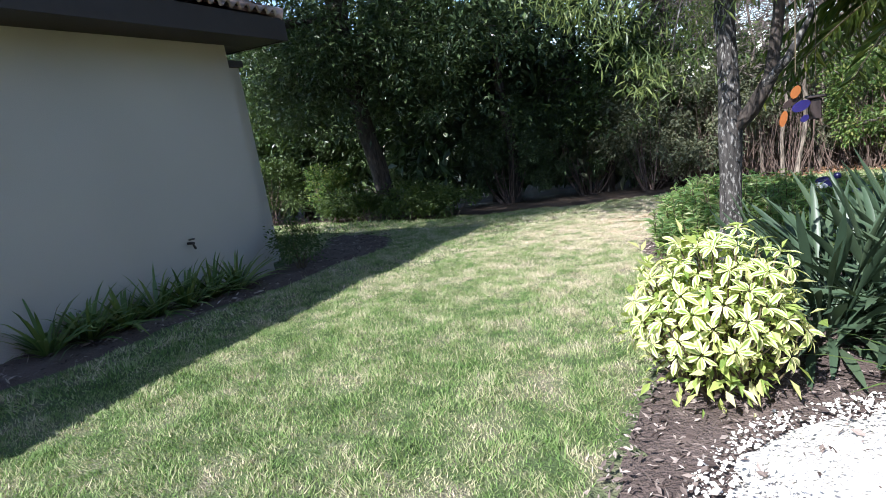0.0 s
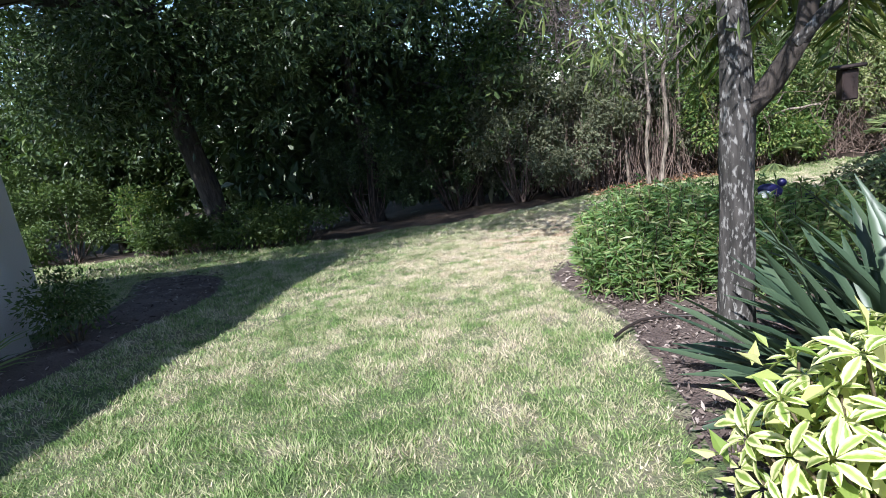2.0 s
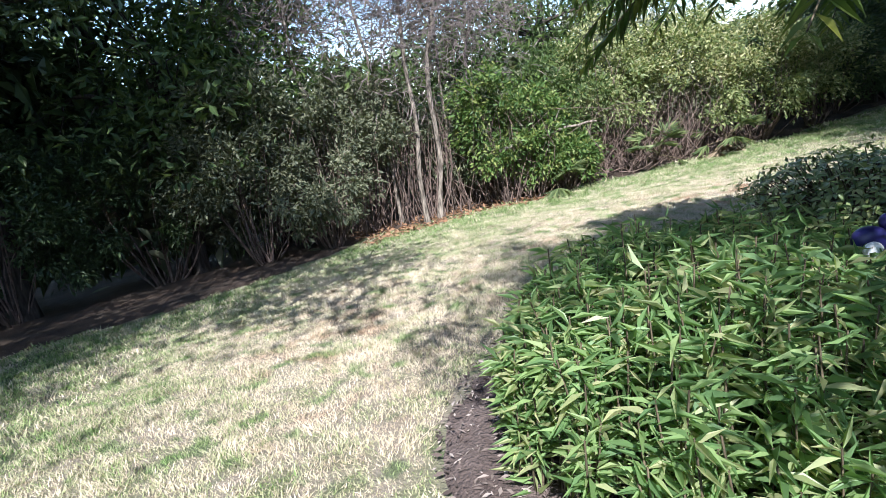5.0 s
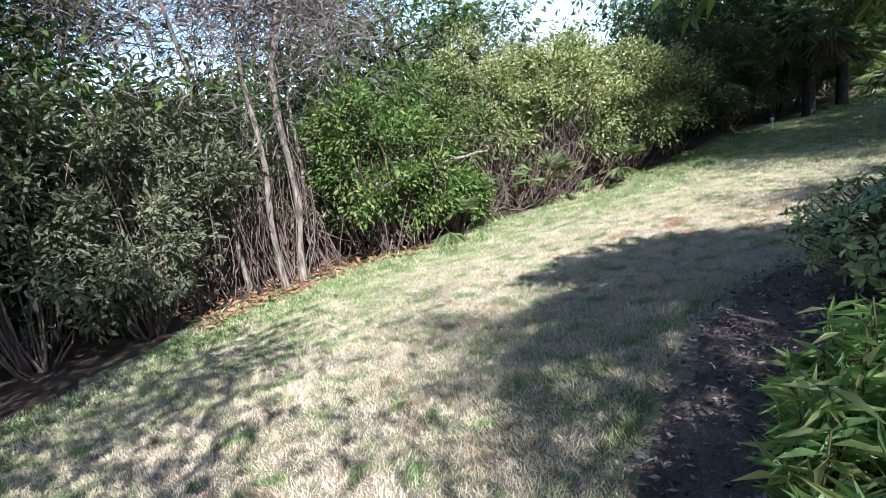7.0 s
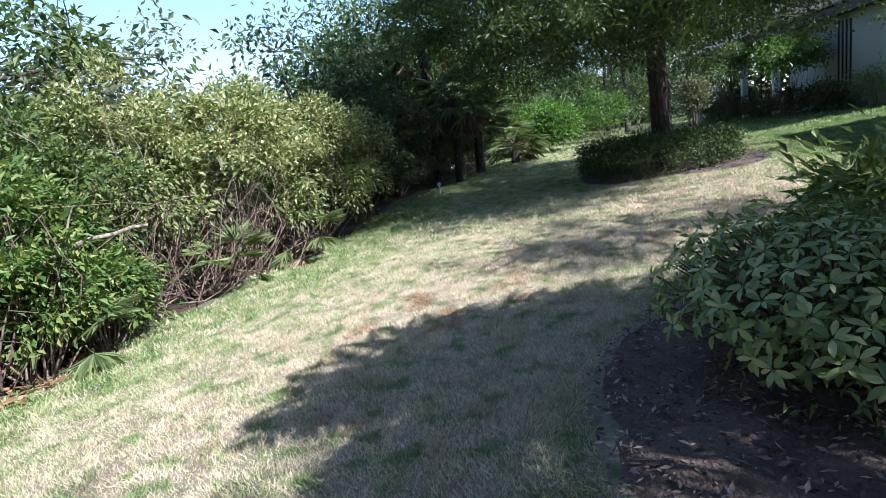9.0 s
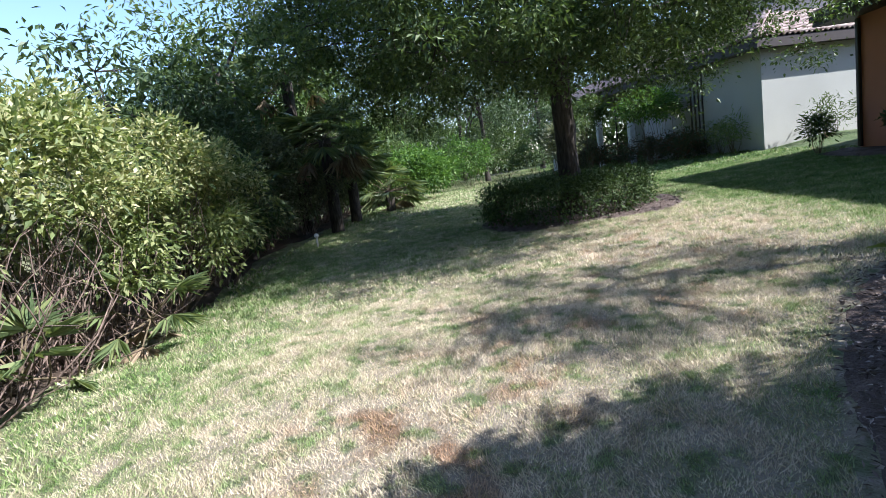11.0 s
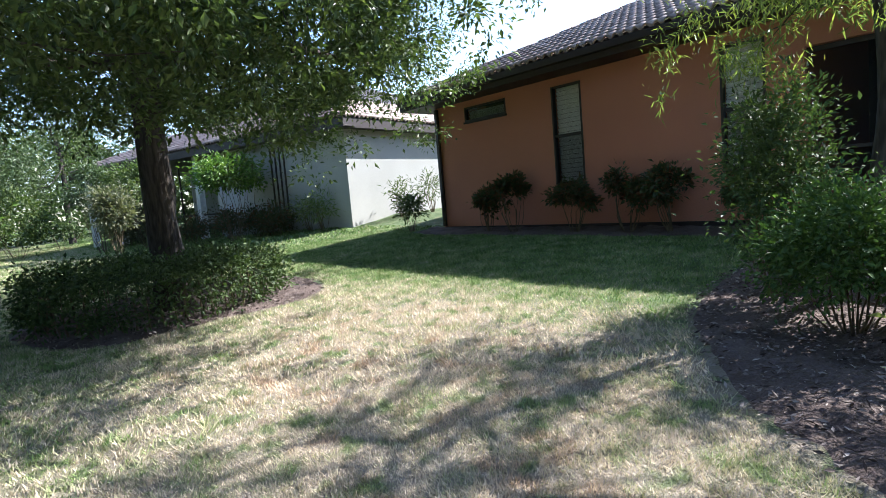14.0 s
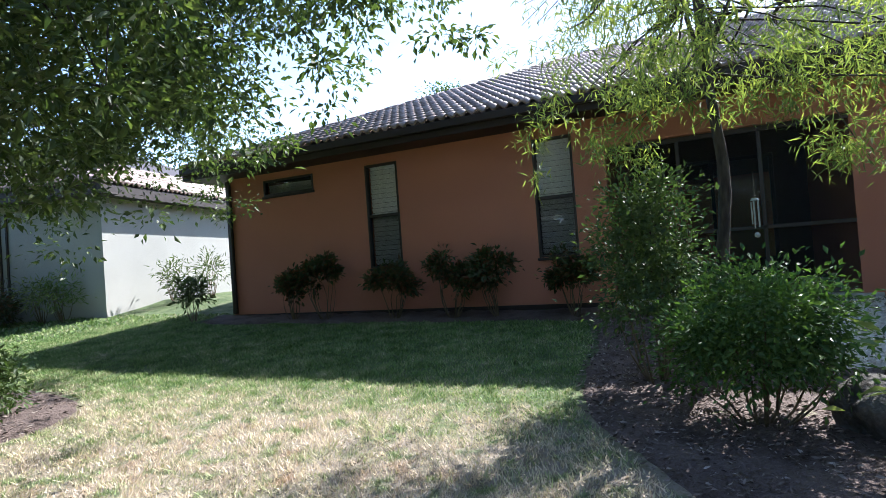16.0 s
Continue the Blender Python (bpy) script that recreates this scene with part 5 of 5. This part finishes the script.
child("branchwork", quick_mesh("branchwork", *join(rows), M_BRUSH, True), t, "", "stuff")

t = thing("dead_brush", "upright brown stems and dead canes below the bare trees", "brush", (1.2, 14.5, gz(1.2, 14.5)), kind="stuff")
rows = []
for i in range(420):
    a = np.array((rng.uniform(-2.4, 2.2), rng.uniform(0.0, 1.8), rng.uniform(0, 0.1)))
    rows.append(limb(a, a + (rng.normal() * 0.3, rng.normal() * 0.25, rng.uniform(0.5, 2.3)), rng.uniform(0.006, 0.014), 0.003, 0.08, 6, 4)[0])
child("branchwork", quick_mesh("branchwork", *join(rows), M_BRUSH, True), t, "", "stuff")

FEED, BLUE_A, BLUE_B = (0.68, 4.70, 1.0), (1.06, 6.66, 0.14), (1.35, 6.85, -0.05)

# ---- hanging things ----
def hung(name, label, top, drop):
    t = thing(name, label, "garden ornament", top)
    child("cord", quick_mesh("cord", *tube_arrays([(0, 0, 0), (0, 0, -drop)], 0.003, 5), M_STEM, True), t)
    return t


M_BLUE = plain("blue_painted_tin", (0.02, 0.018, 0.10), 0.35)
M_AMBER = plain("amber_painted_tin", (0.28, 0.10, 0.03), 0.35)
M_PINK = plain("pale_pink_tin", (0.75, 0.45, 0.38), 0.4)
o = hung("hanging_ornament", "colourful blue and amber tin ornament hanging from the tree", (0.42, 3.5, 2.1), 0.8)
for nm, m, off, sc, tilt in (("panel", M_AMBER, (0.0, 0, -0.90), (0.028, 0.004, 0.045), 0.5), ("panel", M_BLUE, (0.025, 0.01, -0.975), (0.062, 0.004, 0.034), -0.35), ("panel", M_FASCIA, (-0.02, 0.012, -0.95), (0.06, 0.004, 0.022), -0.5), ("panel", M_AMBER, (-0.055, 0, -1.03), (0.022, 0.004, 0.055), 0.25), ("panel", M_BLUE, (0.04, 0, -1.04), (0.02, 0.004, 0.03), 0.9)):
    bm = bmesh.new()
    bmesh.ops.create_cone(bm, cap_ends=True, segments=18, radius1=1, radius2=1, depth=1, matrix=Matrix.LocRotScale(Vector(off), Euler((0, tilt, 0.3)), Vector((sc[0], sc[1] * 2.6, sc[2])) * 0.76) @ pose(0, 0, 0, 90))
    part(nm, bm, m, o)
M_CHIME = plain("weathered_chime_metal", (0.42, 0.42, 0.43), 0.4, 0.5)
c = hung("wind_chime", "small grey metal wind chime hanging from a branch", (5.66, 4.58, 1.25), 0.25)
for i in range(5):
    a = i * 1.2566
    bm = bmesh.new()
    bmesh.ops.create_cone(bm, cap_ends=True, segments=10, radius1=0.006, radius2=0.006, depth=0.20 + 0.02 * i, matrix=Matrix.Translation((0.03 * math.cos(a), 0.03 * math.sin(a), -0.38)))
    part("tube", bm, M_CHIME, c)
bm = bmesh.new()
bmesh.ops.create_cone(bm, cap_ends=True, segments=14, radius1=0.036, radius2=0.026, depth=0.02, matrix=Matrix.Translation((0, 0, -0.255)))
part("top_plate", bm, M_CHIME, c)
bm = bmesh.new()
bmesh.ops.create_icosphere(bm, subdivisions=2, radius=0.025, matrix=Matrix.Translation((0, 0, -0.58)))
part("striker", bm, M_CHIME, c)


# bird feeder on its pole, blue ornaments and drip tube in the bed
f = thing("bird_feeder", "dark wooden bird feeder with a flat roof hanging in the tree", "bird feeder", (FEED[0], FEED[1], gz(FEED[0], FEED[1])))
fz0 = FEED[2] - gz(FEED[0], FEED[1])
child("cord", quick_mesh("cord", *tube_arrays([(0, 0, fz0 + 0.1), (0, 0, fz0 + 0.85)], 0.003, 5), M_STEM, True), f)
part("body", bevelled(boxes((-0.034, 0.034, -0.034, 0.034, fz0 - 0.05, fz0 + 0.09)), 0.006), M_FASCIA, f)
part("roof", bevelled(boxes((-0.058, 0.058, -0.058, 0.058, fz0 + 0.093, fz0 + 0.11)), 0.006), M_FASCIA, f)
for p, k in ((BLUE_A, 1.0), (BLUE_B, 1.25)):
    z0 = gz(p[0], p[1])
    o = thing("garden_stake_bird", "glossy blue and white bird ornament on a stake", "garden ornament", (p[0], p[1], z0), "blue birds in the bed")
    h = p[2] - z0
    child("stake", quick_mesh("stake", *tube_arrays([(0, 0, -0.05), (0, 0, h)], 0.006, 6), M_BRONZE, True), o)
    for nm, m, off, sc in (("body", M_BLUE, (0, 0, h), (0.10, 0.05, 0.06)), ("head", M_BLUE, (0.09, 0, h + 0.06), (0.035, 0.03, 0.035)), ("wing", M_WHITE, (-0.05, -0.045, h - 0.02), (0.06, 0.012, 0.035)), ("wing", M_WHITE, (0.04, 0.045, h - 0.02), (0.05, 0.012, 0.035))):
        bm = bmesh.new()
        bmesh.ops.create_icosphere(bm, subdivisions=3, radius=1, matrix=Matrix.LocRotScale(Vector(off), Euler((0, 0.25, 0)), Vector(sc) * k))
        for fc in bm.faces:
            fc.smooth = True
        part(nm, bm, m, o)
pipe = [(0.75, 5.28), (0.38, 5.30), (0.18, 5.34), (-0.06, 5.38), (-0.22, 5.33), (-0.33, 5.2), (-0.42, 5.05)]
tagged(new("drip_tube", quick_mesh("drip_tube", *tube_arrays([(x, y, gz(x, y) + 0.045) for x, y in pipe], 0.011, 8), M_BRONZE, True)), "black irrigation tube lying on the bark mulch", "hose")

g = thing("garden_light", "small white globe lamp low at the wood's edge", "lamp", (14.0, 13.9, gz(14.0, 13.9)))
child("post", quick_mesh("post", *tube_arrays([(0, 0, -0.05), (0, 0, 0.22)], 0.02, 8), M_WHITE, True), g)
bm = bmesh.new()
bmesh.ops.create_uvsphere(bm, u_segments=18, v_segments=12, radius=0.05, matrix=Matrix.Translation((0, 0, 0.25)))
for fc in bm.faces:
    fc.smooth = True
part("globe", bm, M_WHITE, g)

# ---- loose litter ----
def scatter(poly, density, seed_box=None):
    p = np.asarray(poly)
    (x0, y0), (x1, y1) = p.min(0), p.max(0)
    n = int((x1 - x0) * (y1 - y0) * density)
    x, y = rng.uniform(x0, x1, n), rng.uniform(y0, y1, n)
    k = inside(x, y, p)
    return x[k], y[k]


def chips(name, label, poly, density, length, width, mat, lift, skip=None):
    x, y = scatter(poly, density)
    if skip is not None:
        k = ~inside(x, y, skip)
        x, y = x[k], y[k]
    n = len(x)
    P = np.column_stack([x, y, ground_z(x, y) + lift + 0.012 * rng.random(n)])
    D = rng.normal(size=(n, 3)) * (1, 1, 0.25)
    L = length * (0.4 + 1.2 * rng.random(n))
    V, F = leaf_arrays(P, D, L, L * width, 0.15, 0.0)
    child("chips", quick_mesh(name, V, F, mat), thing(name, label, "litter", kind="stuff"), "", "stuff")


chips("bark_chips", "loose grey-brown bark chips on the island bed", ISLAND, 1000, 0.036, 0.34, M_CHIP, 0.03, SHELLS)
chips("bark_chips", "loose bark chips under the oak", OAKRING, 300, 0.045, 0.3, M_CHIP, 0.03)
chips("bark_chips", "dark loose bark chips by the cream wall", WALLBED, 300, 0.05, 0.3, M_CHIP, 0.03)
chips("shell_chips", "white crushed shell pieces", SHELLS, 2800, 0.018, 0.75, M_SHELL, 0.064)
chips("bark_chips", "dark bark pieces strewn over the white shell", SHELLS, 110, 0.04, 0.45, M_CHIP, 0.074)
chips("fallen_leaves", "brown fallen leaves at the edge of the woods", np.array([(0.2, 13.55), (1.2, 13.9), (2.0, 14.1), (3.4, 13.9), (4.2, 14.3), (3.2, 15.8), (0.2, 15.5)]), 260, 0.08, 0.45, M_DRYLEAF, 0.03)

# ---- grass, in three strips of falling density ----
NEAR = smooth_loop([(-3.6, 0.6), (0.2, 0.6), (-0.2, 2.5), (0, 5), (-0.5, 7.2), (1.2, 8.6), (3.3, 9.1), (5.6, 8.0), (7.4, 7.6), (8.2, 9.5), (7.6, 12.3), (4.0, 13.2), (0.5, 13.0), (-2.2, 10.8), (-3.2, 6.0)], 6)
MIDDLE = np.array([(-6.2, -1.5), (1.0, -1.5), (7.2, 1.6), (16.5, 2.4), (18.5, 7), (17, 14.5), (10, 14.0), (0, 14.3), (-5, 12.0), (-7.5, 9.5), (-5.6, 5.0)])
FAR = np.array([(-14, 8), (-6, 6.0), (14, 2.0), (26, 2.3), (48, 3.0), (48, 13.5), (24, 14), (12, 14.5), (0, 14.5), (-14, 13)])


def grass(name, poly, density, height, width, without):
    x, y = scatter(poly, density)
    k = np.ones(len(x), bool)
    for p in (ISLAND, WALLBED, OAKRING, HOUSEBED, *without):
        k &= ~inside(x, y, p)
    k &= y < wood_y(x) + 0.75 + 0.2 * np.sin(3 * x)
    k &= ~((x < CX) & (y < 6.6)) & ~((x > 18.1) & (y < 2.4))
    x, y = x[k], y[k]
    n = len(x)
    a = rng.uniform(0, 2 * np.pi, n)
    tall = height * (0.5 + 0.8 * rng.random(n)) * (1 + 0.25 * np.exp(-((y - wood_y(x) + 0.2) / 0.6) ** 2))
    tall = tall * (0.55 + 0.9 * patchy(x, y, 0.17))
    lean = rng.normal(size=(n, 2)) * 0.6 + 0.9 * np.column_stack([patchy(x, y, 0.11) - 0.5, patchy(y, x, 0.13) - 0.5])
    B = np.column_stack([x, y, ground_z(x, y) + dips(x, y) - 0.003])
    S = np.column_stack([np.cos(a), np.sin(a), np.zeros(n)]) * (width * (0.6 + 0.8 * rng.random(n)))[:, None] / 2
    T = B + np.column_stack([lean * tall[:, None], tall])
    V = np.stack([B - S, B + S, T], 1).reshape(-1, 3)
    F = np.arange(3 * n).reshape(-1, 3)
    me = quick_mesh(name, V, F, M_GRASS, False, ("dry", np.repeat(dryness(x, y), 3)))
    child("blades", me, thing(name, "short coarse lawn grass, green and straw", "grass", kind="stuff"), "", "stuff")


grass("lawn_grass", NEAR, 8800, 0.027, 0.0068, ())
grass("lawn_grass", MIDDLE, 2700, 0.036, 0.0112, (NEAR,))
grass("lawn_grass", FAR, 320, 0.05, 0.040, (NEAR, MIDDLE))
